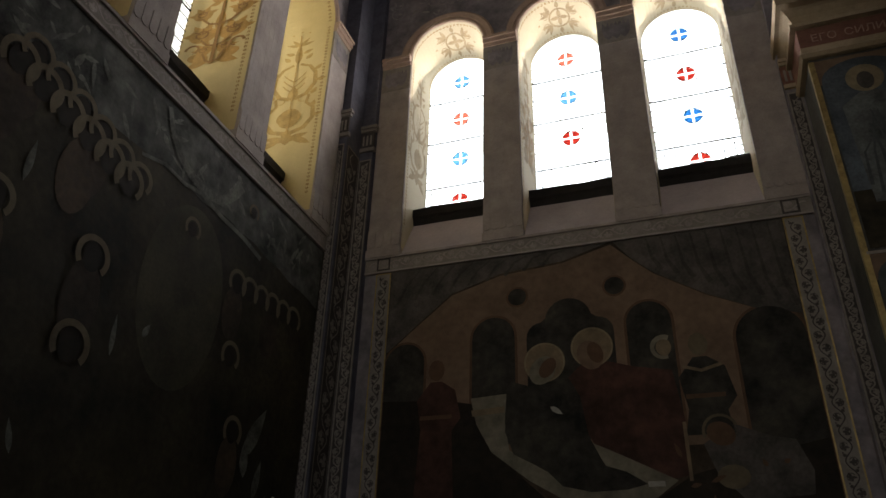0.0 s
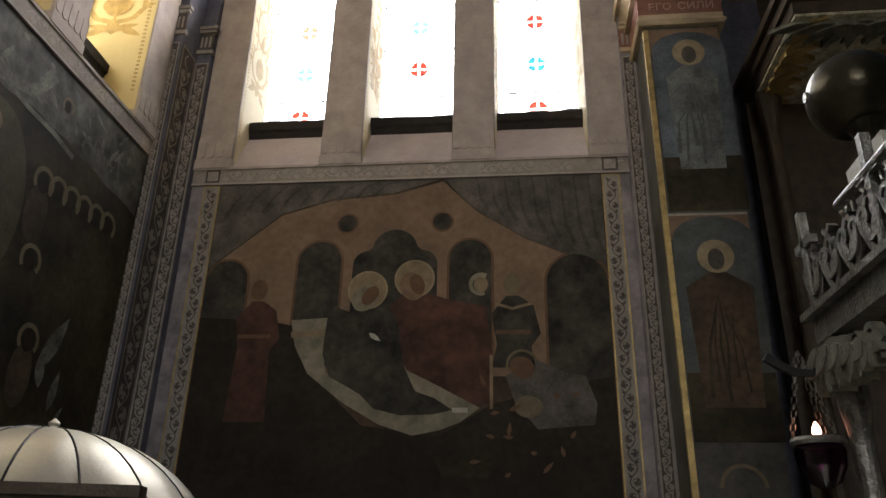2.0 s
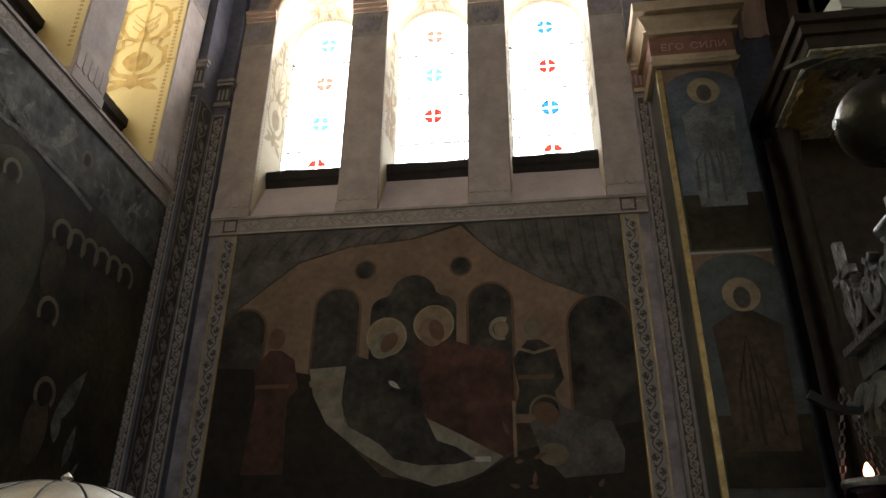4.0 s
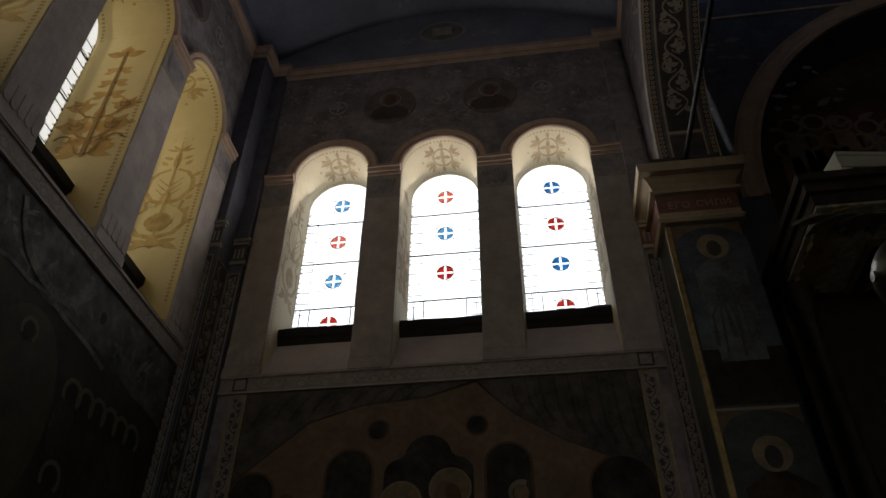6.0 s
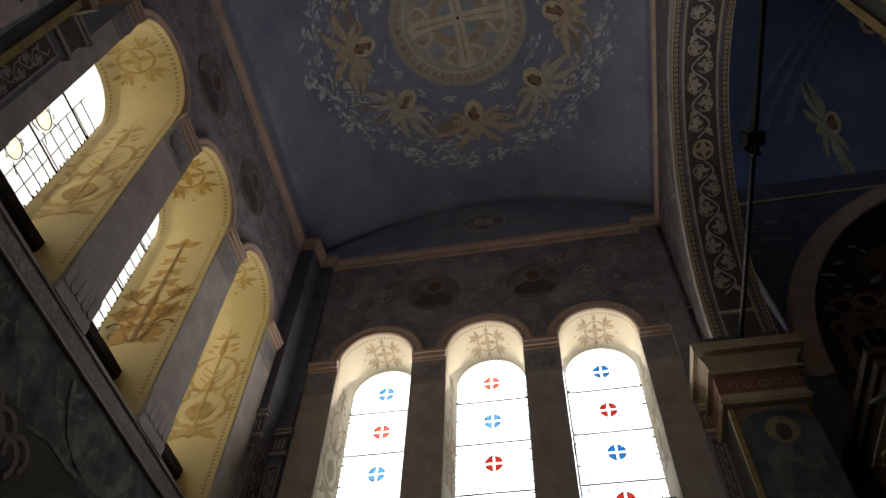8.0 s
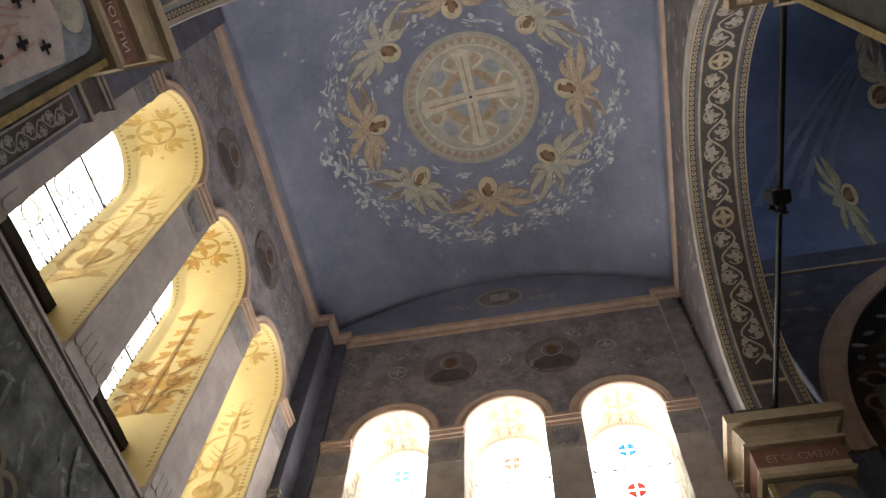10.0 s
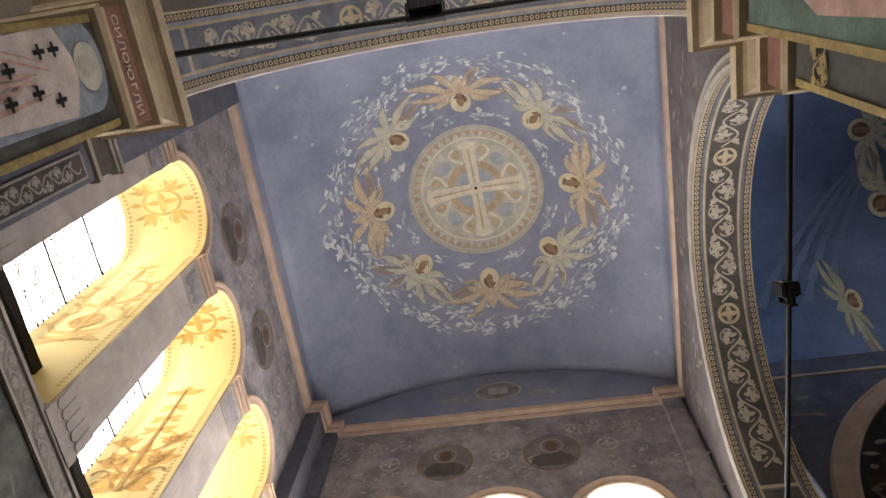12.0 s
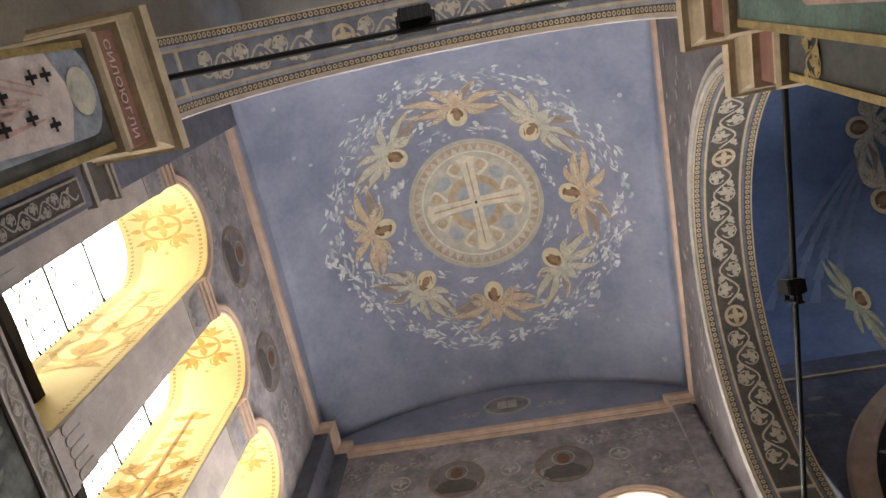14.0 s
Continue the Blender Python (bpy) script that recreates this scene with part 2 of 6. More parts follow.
lunette("lunette_north", [(x, VY1) for x in span(VX0, VX1)], (0, 1, 0))
lunette("lunette_west", [(VX0, y) for y in span(VY0, VY1)], (-1, 0, 0))
lunette("lunette_east", [(VX1, y) for y in span(VY0, VY1)], (1, 0, 0))
lunette("lunette_south", [(x, VY0) for x in span(VX0, VX1)], (0, -1, 0))

# ---- big arches of the bay on their piers ----
SPR = 7.62                                   # springing of the big arches
E_ARCH = dict(c=0.02, r=2.17, x0=2.60, x1=3.22)
S_ARCH = dict(c=0.12, r=2.10, y0=-3.24, y1=-2.60)


def arch_wall(name, place, c, r, u0, u1, z1, d0, d1, label, n=36):
    bm = bmesh.new()
    top = SPR + r + 0.3
    left, right = arc(c, SPR, r, 180, 90, n // 2), arc(c, SPR, r, 90, 0, n // 2)
    prism(bm, [(u0, SPR)] + left + [(c, top), (u0, top)], place, d0, d1)
    prism(bm, right + [(u1, SPR), (u1, top), (c, top)], place, d0, d1)
    prism(bm, [(u0, top), (u1, top), (u1, z1), (u0, z1)], place, d0, d1)
    return structure(name, bm, M_ARCHFACE, label)


def east(u, v, d):
    return (d, u, v)


def south(u, v, d):
    return (u, d, v)


arch_wall("wall_east_arch", east, E_ARCH["c"], E_ARCH["r"], -3.24, 2.79, 10.80, E_ARCH["x0"], E_ARCH["x1"], "frescoed wall over a wide round arch to the next bay")
arch_wall("wall_south_arch", south, S_ARCH["c"], S_ARCH["r"], XW, 2.60, 10.80, S_ARCH["y0"], S_ARCH["y1"], "frescoed wall over a wide round arch to the nave")

# next bay to the east
XC, XR = 7.35, 3.52
bm = bmesh.new()
zt = 11.4
prism(bm, [(3.16, 7.5)] + arc(XC, 7.5, XR, 180, 90, 20) + [(XC, zt), (3.16, zt)], north, 0, 0.8)
prism(bm, arc(XC, 7.5, XR, 90, 0, 20) + [(NAVE_E, 7.5), (NAVE_E, zt), (XC, zt)], north, 0, 0.8)
prism(bm, [(3.16, 0), (XC - XR, 0), (XC - XR, 7.5), (3.16, 7.5)], north, 0, 0.8)
prism(bm, [(XC + XR, 0), (NAVE_E, 0), (NAVE_E, 7.5), (XC + XR, 7.5)], north, 0, 0.8)
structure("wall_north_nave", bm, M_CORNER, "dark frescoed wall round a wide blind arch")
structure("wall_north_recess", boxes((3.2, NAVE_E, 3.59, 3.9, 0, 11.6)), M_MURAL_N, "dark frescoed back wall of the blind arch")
bm = bmesh.new()
n = 24
NX0, NX1, NY0, NY1 = 3.18, NAVE_E, -3.3, 2.85


def nave_z(x, y):
    return 10.75 + 3.2 * math.sqrt(max(0.0, 1 - ((y + 0.2) / 3.15) ** 2)) ** 1.1


g = [[bm.verts.new((x, y, nave_z(x, y))) for x in np.linspace(NX0, NX1, n)] for y in np.linspace(NY0, NY1, n)]
for j in range(n - 1):
    for i in range(n - 1):
        bm.faces.new((g[j][i], g[j + 1][i], g[j + 1][i + 1], g[j][i + 1]))
structure("ceiling_east", bm, M_NAVE_BLUE, "blue frescoed barrel vault of the next bay", smooth=True)

# ---- cornice of the bay ----
CORNICE = [(VX0 - 0.02, VY0), (VX0 - 0.02, 2.33), (-2.49, 2.33), (-2.49, 2.69), (-2.32, 2.69), (-2.32, YN), (2.29, YN), (2.29, 2.69), (VX1, 2.69), (VX1, VY0)]


def moulding_run(bm, path, prof, side):
    """Sweeps a profile of (out, z) along a plan line with mitred corners; side +1 lies to the right of the way."""
    pts = [Vector(p) for p in path]
    dirs = [(b - a).normalized() for a, b in zip(pts, pts[1:])]
    rail = []
    for i, p in enumerate(pts):
        if i == 0 or i == len(pts) - 1:
            d = dirs[0] if i == 0 else dirs[-1]
            m = Vector((d.y, -d.x)) * side
        else:
            n0, n1 = Vector((dirs[i - 1].y, -dirs[i - 1].x)) * side, Vector((dirs[i].y, -dirs[i].x)) * side
            m = (n0 + n1)
            m = m / max(0.2, m.dot(n0)) if m.length > 1e-3 else n0
        rail.append([(p.x + m.x * o, p.y + m.y * o, z) for o, z in prof])
    strip(bm, rail, None, closed=True)


bm = bmesh.new()
moulding_run(bm, CORNICE, [(-0.03, 10.62), (0.02, 10.62), (0.035, 10.66), (0.03, 10.70), (0.075, 10.74), (0.085, 10.80), (0.06, 10.83), (-0.03, 10.83)], 1)
structure("cornice", bm, M_PINK, "salmon painted stone cornice under the vault")

# corner pilasters
bm = boxes((VX0 - 0.1, -2.49, 2.33, 2.9, 0, 10.62), (-2.49, -2.32, 2.69, 2.9, 0, 10.62))
structure("corner_pilaster", bm, M_SLATE, "stepped corner pilaster with painted ornament strips")
structure("corner_pilaster_south", boxes((VX0 - 0.1, -2.53, -2.66, -2.13, 0, 10.62)), M_SLATE, "corner pilaster beside the pier with painted ornament strip")
structure("corner_pilaster_east", boxes((2.29, 2.53, 2.69, 2.9, 0, 10.62)), M_UPPER, "slim corner pilaster with painted ornament strip")


# ---- piers ----
def cap_profile(z):
    return [(0.0, z), (0.05, z), (0.075, z + 0.03), (0.05, z + 0.07), (0.045, z + 0.36), (0.10, z + 0.363), (0.10, z + 0.40), (0.055, z + 0.405),
            (0.06, z + 0.44), (0.085, z + 0.50), (0.125, z + 0.55), (0.15, z + 0.565), (0.10, z + 0.57), (0.10, z + 0.605), (0.185, z + 0.61), (0.19, z + 0.73), (0.0, z + 0.73)]


def pier(name, x0, x1, y0, y1, label, strips, height=7.40):
    p = empty(name, label, "pier")
    part("shaft", boxes((x0, x1, y0, y1, 0, height + 0.24)), M_PIER, p)
    loop = [(x0, y0), (x1, y0), (x1, y1), (x0, y1)]
    bm = bmesh.new()
    ring = []
    for o, z in cap_profile(height - 0.73):
        ring.append([bm.verts.new(q) for q in ((x0 - o, y0 - o, z), (x1 + o, y0 - o, z), (x1 + o, y1 + o, z), (x0 - o, y1 + o, z))])
    for a, b in zip(ring, ring[1:]):
        for i in range(4):
            j = (i + 1) % 4
            bm.faces.new((a[i], a[j], b[j], b[i]))
    part("capital", bm, M_CREAM, p, "cream moulded capital")
    o = 0.049
    bm = boxes((x0 - o, x1 + o, y0 - o, y1 + o, height - 0.655, height - 0.375))
    part("frieze", bm, M_BRICK, p, "red painted frieze with pale letters")
    for sx, sy in [((x0, y0), (x1, y0), (x1, y1), (x0, y1))[k] for k in strips]:
        cx, cy = (0.012 if sx == x0 else -0.012), (0.012 if sy == y0 else -0.012)
        bm = bmesh.new()
        box(bm, *sorted((sx - cx, sx + 3 * cx)), *sorted((sy - cy, sy + 3 * cy)), 0, height - 0.76)
        part("edge_strip", bm, M_GILT, p, "gilded corner strip")
    return p


PIER_NE = pier("pier_north_east", 2.45, 3.17, 2.16, 2.80, "frescoed pier with cream capital and two painted saints", (0,))
PIER_SW = pier("pier_south_west", -2.7, -1.99, -3.28, -2.57, "frescoed pier with cream capital and red lettered frieze", (1, 2))
PIER_S = pier("pier_south_east", 2.22, 3.3, -3.28, -2.56, "frescoed pier respond with cream capital", (3,))
PIER_E = pier("pier_east", 2.52, 3.19, -2.70, -2.17, "frescoed pier respond with cream capital under the arch", (3,))

# ---- windows ----
M_GLASS = glass("clear_window_glass", (0.98, 0.99, 1.0))
M_RED, M_BLUE, M_AMBER = glass("red_glass", (0.20, 0.014, 0.008)), glass("blue_glass", (0.012, 0.075, 0.20)), glass("amber_glass", (0.97, 0.90, 0.66))
# paler copies of the red and blue: sun flare put into the tint
M_RED_FLARED, M_BLUE_FLARED = glass("flare_paled_red_glass", (0.33, 0.075, 0.045)), glass("flare_paled_blue_glass", (0.06, 0.17, 0.29))
M_LEAD = mat("dark_lead", (0.03, 0.03, 0.03), rough=0.6, var=0.1)
M_LEDGE = mat("soot_dark_timber", (0.02, 0.016, 0.014), rough=0.7, var=0.3, scale=8)
M_PAINT_OCHRE = mat("brown_ochre_paint", (0.47, 0.29, 0.085), var=0.22, scale=9, fine=60, bump=0.03)
M_PAINT_UMBER = mat("umber_line_paint", (0.30, 0.17, 0.055), var=0.25, scale=9, fine=60, bump=0.03)
M_PAINT_TAN = mat("faded_tan_paint", (0.50, 0.35, 0.13), var=0.22, scale=9, fine=60, bump=0.03)
M_PAINT_PALE = mat("faded_buff_paint", (0.36, 0.275, 0.165), var=0.2, scale=9, fine=60, bump=0.03)


def sky_glow(name, tint, strength):
    m = bpy.data.materials.new(name)
    m.use_nodes = True
    p = m.node_tree.nodes["Principled BSDF"]
    p.inputs["Base Color"].default_value = (0, 0, 0, 1)
    p.inputs["Emission Color"].default_value, p.inputs["Emission Strength"].default_value = (*tint, 1), strength
    return m


M_SKY = sky_glow("overcast_sky_glow", (0.96, 0.98, 1.0), 9.0)
M_SKY_W = sky_glow("warm_hazy_sky_glow", (1.0, 0.96, 0.87), 3.4)


def flat(polys, place, off, step=0.0006):
    """Flat painted shapes: polygons of (u, v), laid off metres proud of the surface."""
    bm = bmesh.new()
    i, last = 0, set()
    for p in polys:
        mine = {(round(u, 5), round(v, 5)) for u, v in p}
        if len(mine & last) < 2:
            i += 1
        last = mine
        try:
            bm.faces.new([bm.verts.new(place(u, v, -off - step * (i % 6))) for u, v in p])
        except ValueError:
            pass
    if len(bm.verts) < 20000:
        bmesh.ops.remove_doubles(bm, verts=bm.verts[:], dist=1e-5)
    return bm


def stroke(pts, w0, w1=None):
    """A brush stroke along a line, as quads; w0 to w1 is its width."""
    w1 = w0 if w1 is None else w1
    out, sides = [], []
    n = len(pts)
    for i, (x, y) in enumerate(pts):
        ax, ay = pts[max(i - 1, 0)]
        bx, by = pts[min(i + 1, n - 1)]
        l = math.hypot(bx - ax, by - ay) or 1
        w = (w0 + (w1 - w0) * i / max(n - 1, 1)) / 2
        sides.append(((x - (by - ay) / l * w, y + (bx - ax) / l * w), (x + (by - ay) / l * w, y - (bx - ax) / l * w)))
    for a, b in zip(sides, sides[1:]):
        out.append([a[0], a[1], b[1], b[0]])
    return out


def leaf(x, y, ang, length, width, n=5):
    """A pointed leaf from (x, y), turned ang degrees."""
    ca, sa = math.cos(radians(ang)), math.sin(radians(ang))
    up = [(length * i / n, width / 2 * math.sin(math.pi * (i / n) ** 0.8)) for i in range(n + 1)]
    pts = up + [(a, -b) for a, b in up[-2:0:-1]]
    return [(x + a * ca - b * sa, y + a * sa + b * ca) for a, b in pts]


def oval(x, y, rx, ry=None, n=16, ang=0):
    ry = ry or rx
    ca, sa = math.cos(radians(ang)), math.sin(radians(ang))
    return [(x + rx * math.cos(2 * math.pi * i / n) * ca - ry * math.sin(2 * math.pi * i / n) * sa,
             y + rx * math.cos(2 * math.pi * i / n) * sa + ry * math.sin(2 * math.pi * i / n) * ca) for i in range(n)]


def ring(x, y, r0, r1, n=24, a0=0, a1=360):
    out = []
    for i in range(n):
        a, b = radians(a0 + (a1 - a0) * i / n), radians(a0 + (a1 - a0) * (i + 1) / n)
        out.append([(x + r * math.cos(t), y + r * math.sin(t)) for r, t in ((r0, a), (r1, a), (r1, b), (r0, b))])
    return out


def rect(u0, u1, v0, v1):
    return [(u0, v0), (u1, v0), (u1, v1), (u0, v1)]


def border(u0, u1, v0, v1, w):
    return [rect(u0, u1, v0, v0 + w), rect(u0, u1, v1 - w, v1), rect(u0, u0 + w, v0 + w, v1 - w), rect(u1 - w, u1, v0 + w, v1 - w)]


def scroll(u0, u1, width, period, rng, thick=0.02):
    """A leafy vine running from u0 to u1 about v = 0."""
    out = []
    n = max(4, int((u1 - u0) / period * 12))
    amp = width * 0.27
    line = [(u0 + (u1 - u0) * i / n, amp * math.sin(2 * math.pi * (u1 - u0) * i / n / period)) for i in range(n + 1)]
    out += stroke(line, thick)
    k = int((u1 - u0) / (period / 2))
    for i in range(k):
        u = u0 + (i + 0.5) * period / 2
        s = 1 if i % 2 else -1
        c = (u, s * amp * 0.55)
        for a in (20, 75, 130, 190, 250):
            out.append(leaf(c[0], c[1], s * a + rng.uniform(-14, 14), width * rng.uniform(0.22, 0.34), width * 0.16))
        out.append(oval(u + period * 0.2, -s * amp * 0.9, width * 0.11, n=9))
        out.append(oval(u + period * 0.29, -s * amp * 1.2, width * 0.06, n=7))
        out += stroke(arc(u, s * amp * 0.6, width * 0.24, 200 * s, -60 * s, 9), thick * 0.7)
    return out


def flowering_plant(v0, v1, w):
    """Symmetrical plant from v0 to v1 about u = 0: broad root leaves, big blossoms, a thin leafy tip."""
    body, line = [], []
    h = v1 - v0
    line += stroke([(0, v0), (0, v1)], w * 0.06, w * 0.03)
    for s in (-1, 1):
        q = lambda a: a if s > 0 else 180 - a
        body.append(oval(s * w * 0.22, v0 + h * 0.05, w * 0.17, w * 0.11, 12, q(25)))
        body.append(leaf(s * w * 0.05, v0 + h * 0.02, q(-20), w * 0.36, w * 0.16))
        for k, (x, y, r) in enumerate(((0.23, 0.25, 0.22), (0.30, 0.44, 0.16), (0.16, 0.11, 0.13))):
            cx, cy = s * x * w, v0 + y * h
            body.append(oval(cx, cy, r * w, r * w * 0.85, 14, q(30)))
            for a in (10, 60, 110, 160, 250):
                body.append(leaf(cx, cy, q(a), r * w * 1.5, r * w * 0.6))
            line += ring(cx, cy, r * w * 0.34, r * w * 0.48, 10)
            for a in (40, 90, 140):
                line.append(leaf(cx, cy, q(a), r * w * 0.85, r * w * 0.16))
            line += stroke([(0, cy - h * 0.12), (cx * 0.55, cy - h * 0.1), (cx, cy - r * w * 0.6)], w * 0.045, w * 0.03)
        line += stroke(arc(s * w * 0.33, v0 + h * 0.13, w * 0.1, 90 - 90 * s, 90 + 170 * s, 9), w * 0.05, w * 0.025)
        for y, l in ((0.54, 0.26), (0.66, 0.22), (0.79, 0.20)):
            body.append(leaf(0, v0 + y * h, q(28), w * l, w * 0.16))
            body.append(leaf(s * w * 0.06, v0 + y * h - w * 0.03, q(-12), w * l * 0.7, w * 0.10))
    body.append(leaf(0, v0 + 0.26 * h, 90, h * 0.2, w * 0.16))
    for a in (20, 90, 160):
        body.append(leaf(0, v1 - w * 0.12, a, w * 0.30, w * 0.20))
    return body, line


def arabesque(v0, v1, w):
    """Symmetrical panel from v0 to v1 about u = 0: palmette root, lobed vase, shell, spiky finial."""
    body, line = [], []
    h = v1 - v0
    for s in (-1, 1):
        q = lambda a: a if s > 0 else 180 - a
        body.append(leaf(s * w * 0.1, v0 + h * 0.06, q(-35), w * 0.42, w * 0.15))
        body.append(leaf(s * w * 0.04, v0 + h * 0.05, q(15), w * 0.36, w * 0.14))
        body += stroke([(s * w * x, v0 + h * y) for x, y in ((0.05, 0.1), (0.28, 0.13), (0.42, 0.21), (0.4, 0.3), (0.27, 0.35), (0.3, 0.42))], w * 0.11, w * 0.05)
        body += stroke([(s * w * x, v0 + h * y) for x, y in ((0.04, 0.4), (0.24, 0.43), (0.38, 0.52), (0.36, 0.62), (0.24, 0.69), (0.06, 0.72))], w * 0.1, w * 0.06)
        for x, y, a in ((0.4, 0.22, 20), (0.38, 0.3, 80), (0.33, 0.42, 60), (0.38, 0.54, 15), (0.34, 0.64, 50), (0.15, 0.76, 55), (0.08, 0.82, 30)):
            body.append(leaf(s * w * x, v0 + h * y, q(a), w * 0.2, w * 0.1))
        line += stroke(arc(s * w * 0.22, v0 + h * 0.39, w * 0.1, 90 - 90 * s, 90 + 190 * s, 9), w * 0.035, w * 0.02)
        for y in (0.5, 0.55, 0.6):
            line += stroke([(0, v0 + h * (y - 0.05)), (s * w * 0.14, v0 + h * y), (s * w * 0.2, v0 + h * (y + 0.03))], w * 0.03, w * 0.02)
        line.append(leaf(s * w * 0.02, v0 + h * 0.03, q(5), w * 0.2, w * 0.06))
    body.append(oval(0, v0 + h * 0.23, w * 0.2, h * 0.085, 18))
    for x in (-0.1, 0, 0.1):
        for y in (0.19, 0.23, 0.27):
            line += ring(x * w, v0 + y * h, w * 0.025, w * 0.042, 8)
    line += ring(0, v0 + h * 0.23, w * 0.19, w * 0.22, 22)
    body += [leaf(0, v0 + h * 0.38, 90, h * 0.14, w * 0.2), leaf(0, v0 + h * 0.72, 90, h * 0.2, w * 0.14), leaf(0, v0, 90, h * 0.14, w * 0.2)]
    for a in (20, 55, 125, 160):
        body.append(leaf(0, v0 + h * 0.9, a, w * 0.28, w * 0.08))
    line += stroke([(0, v0 + h * 0.1), (0, v1)], w * 0.03, w * 0.02)
    for u in (-0.08, 0, 0.08):
        line.append(oval(u, v1 + 0.06 - abs(u) * 0.4, 0.012, n=6))
    return body, line


def rosette(x, y, r, rng):
    """A cross in a ring, with foliage to both sides."""
    out = ring(x, y, r * 0.5, r * 0.6, 20)
    for a in (0, 90, 180, 270):
        out.append(leaf(x, y, a, r * 0.52, r * 0.24))
    for a in (35, 145, 215, 325):
        p = (x + r * 0.58 * math.cos(radians(a)), y + r * 0.58 * math.sin(radians(a)))
        s = 1 if math.cos(radians(a)) > 0 else -1
        for b in (-35, 0, 38):
            out.append(leaf(p[0], p[1], a + b, r * 0.62, r * 0.2))
        out += stroke(arc(p[0] + s * r * 0.3, p[1], r * 0.2, a, a + 260, 9), r * 0.07, r * 0.03)
    for a in (90, 270):
        out.append(leaf(x, y + r * 0.6 * math.sin(radians(a)), a, r * 0.4, r * 0.22))
    for s in (-1, 1):
        out.append(oval(x + s * r * 1.2, y, r * 0.07, n=6))
    return out


def beads(u0, u1, v, r, step):
    out = []
    n = int((u1 - u0) / step)
    for i in range(n):
        out += ring(u0 + (i + 0.5) * step, v, r * 0.45, r, 7)
    return out


G_HALF, G_SPRING, G_FOOT = 0.455, 8.485, 6.53


def make_window(name, place, c, tints, ochre, paint, rng, label, gl=0.60, proud=0.0):
    w = tagged(empty(name, label, "window", "round-arched windows"), kind="structure")
    def deep(d):
        return -proud + d * (gl + proud) / 0.60

    foot = sill(place)
    # lining of the reveal
    peri = [(c - HALF + 0.006, foot)] + [(u, v) for u, v in arc(c, SPRING, HALF - 0.006, 180, 0, 26)] + [(c + HALF - 0.006, foot)]
    inner = [(c - G_HALF, foot)] + arc(c, G_SPRING, G_HALF, 180, 0, 26) + [(c + G_HALF, foot)]
    bm = bmesh.new()
    strip(bm, [[place(*p, -0.01 - proud), place(*q, gl + 0.01)] for p, q in zip(peri, inner)], None)
    part("reveal", bm, ochre, w, "plastered reveal with painted ornament", smooth=False)
    # sill slope and ledge
    bm = bmesh.new()
    o = [(0.0, foot - 0.02), (0.0, foot + 0.01), (0.34, 6.22), (0.34, 5.9)]
    strip(bm, [[place(u, z, deep(d)) for d, z in o] for u in (c - HALF + 0.004, c + HALF - 0.004)], None, closed=True)
    part("window_sill", bm, M_WALL, w, "sloping plastered sill")
    bm = bmesh.new()
    o = [(0.27, 6.20), (0.25, 6.23), (0.25, 6.33), (0.28, 6.36), (0.60, 6.52), (0.72, 6.52), (0.72, 6.1), (0.3, 6.1)]
    strip(bm, [[place(u, z + rng.uniform(-0.012, 0.012), deep(d)) for d, z in o] for u in [c - HALF + 0.003 + (2 * HALF - 0.006) * i / 6 for i in range(7)]], None, closed=True)
    part("ledge", bm, M_LEDGE, w, "sooty dark timber ledge")
    # glass
    rows = [6.5, 6.83, 7.535, 8.205]
    pane = [(c - G_HALF, G_FOOT)] + [(c + G_HALF, G_FOOT)] + arc(c, G_SPRING, G_HALF, 0, 180, 22)
    bm = bmesh.new()
    prism(bm, pane, place, gl + 0.012, gl + 0.016)
    g = part("pane", bm, M_GLASS, w, "clear leaded glass")
    g.visible_shadow = False
    meds = [v for v, t in tints]
    for v, t in tints:
        r, q = 0.104, 0.012
        t0 = math.degrees(math.asin(q / r))
        quarter = []
        for a in (0, 90, 180, 270):
            ca, sa = math.cos(radians(a)), math.sin(radians(a))
            pts = [(q, q)] + arc(0, 0, r, t0, 90 - t0, 6)
            quarter.append([(c + x * ca - y * sa, v + x * sa + y * ca) for x, y in pts])
        k = part("medallion", flat(quarter, place, -(gl + 0.004)), t, w, "round coloured glass medallion with a clear cross")
        k.visible_shadow = False
        bm = bmesh.new()
        for p in ring(c, v, r, r + 0.008, 24):
            prism(bm, p, place, gl - 0.006, gl + 0.002)
        for k in range(12):
            a = 30 * k + rng.uniform(-9, 9)
            m = rng.choice((0.13, 0.15, 0.17))
            for p in ring(c, v, m, m + 0.007, 2, a, a + rng.uniform(10, 24)):
                prism(bm, p, place, gl - 0.006, gl + 0.002)
        part("medallion_lead", bm, M_LEAD, w)
    bm = bmesh.new()
    for v in rows[1:]:
        prism(bm, rect(c - G_HALF, c + G_HALF, v - 0.0065, v + 0.0065), place, gl - 0.006, gl + 0.008)
    for v0, v1 in zip(rows, rows[1:]):
        for u in (-0.30, 0.30) if v0 > 6.6 else (-0.38, -0.26, 0.26, 0.38):
            w_ = 0.0025 if v0 > 6.6 else 0.006
            prism(bm, rect(c + u - w_, c + u + w_, v0, v1), place, gl - 0.003, gl + 0.007)
    for v in meds:
        for a in (45, 135, 225, 315):
            p = (c + 0.13 * math.cos(radians(a)), v + 0.13 * math.sin(radians(a)))
            q = (c + 0.28 * math.cos(radians(a)), v + 0.2 * math.sin(radians(a)))
            for s in stroke([p, q], 0.005):
                prism(bm, s, place, gl - 0.002, gl + 0.006)
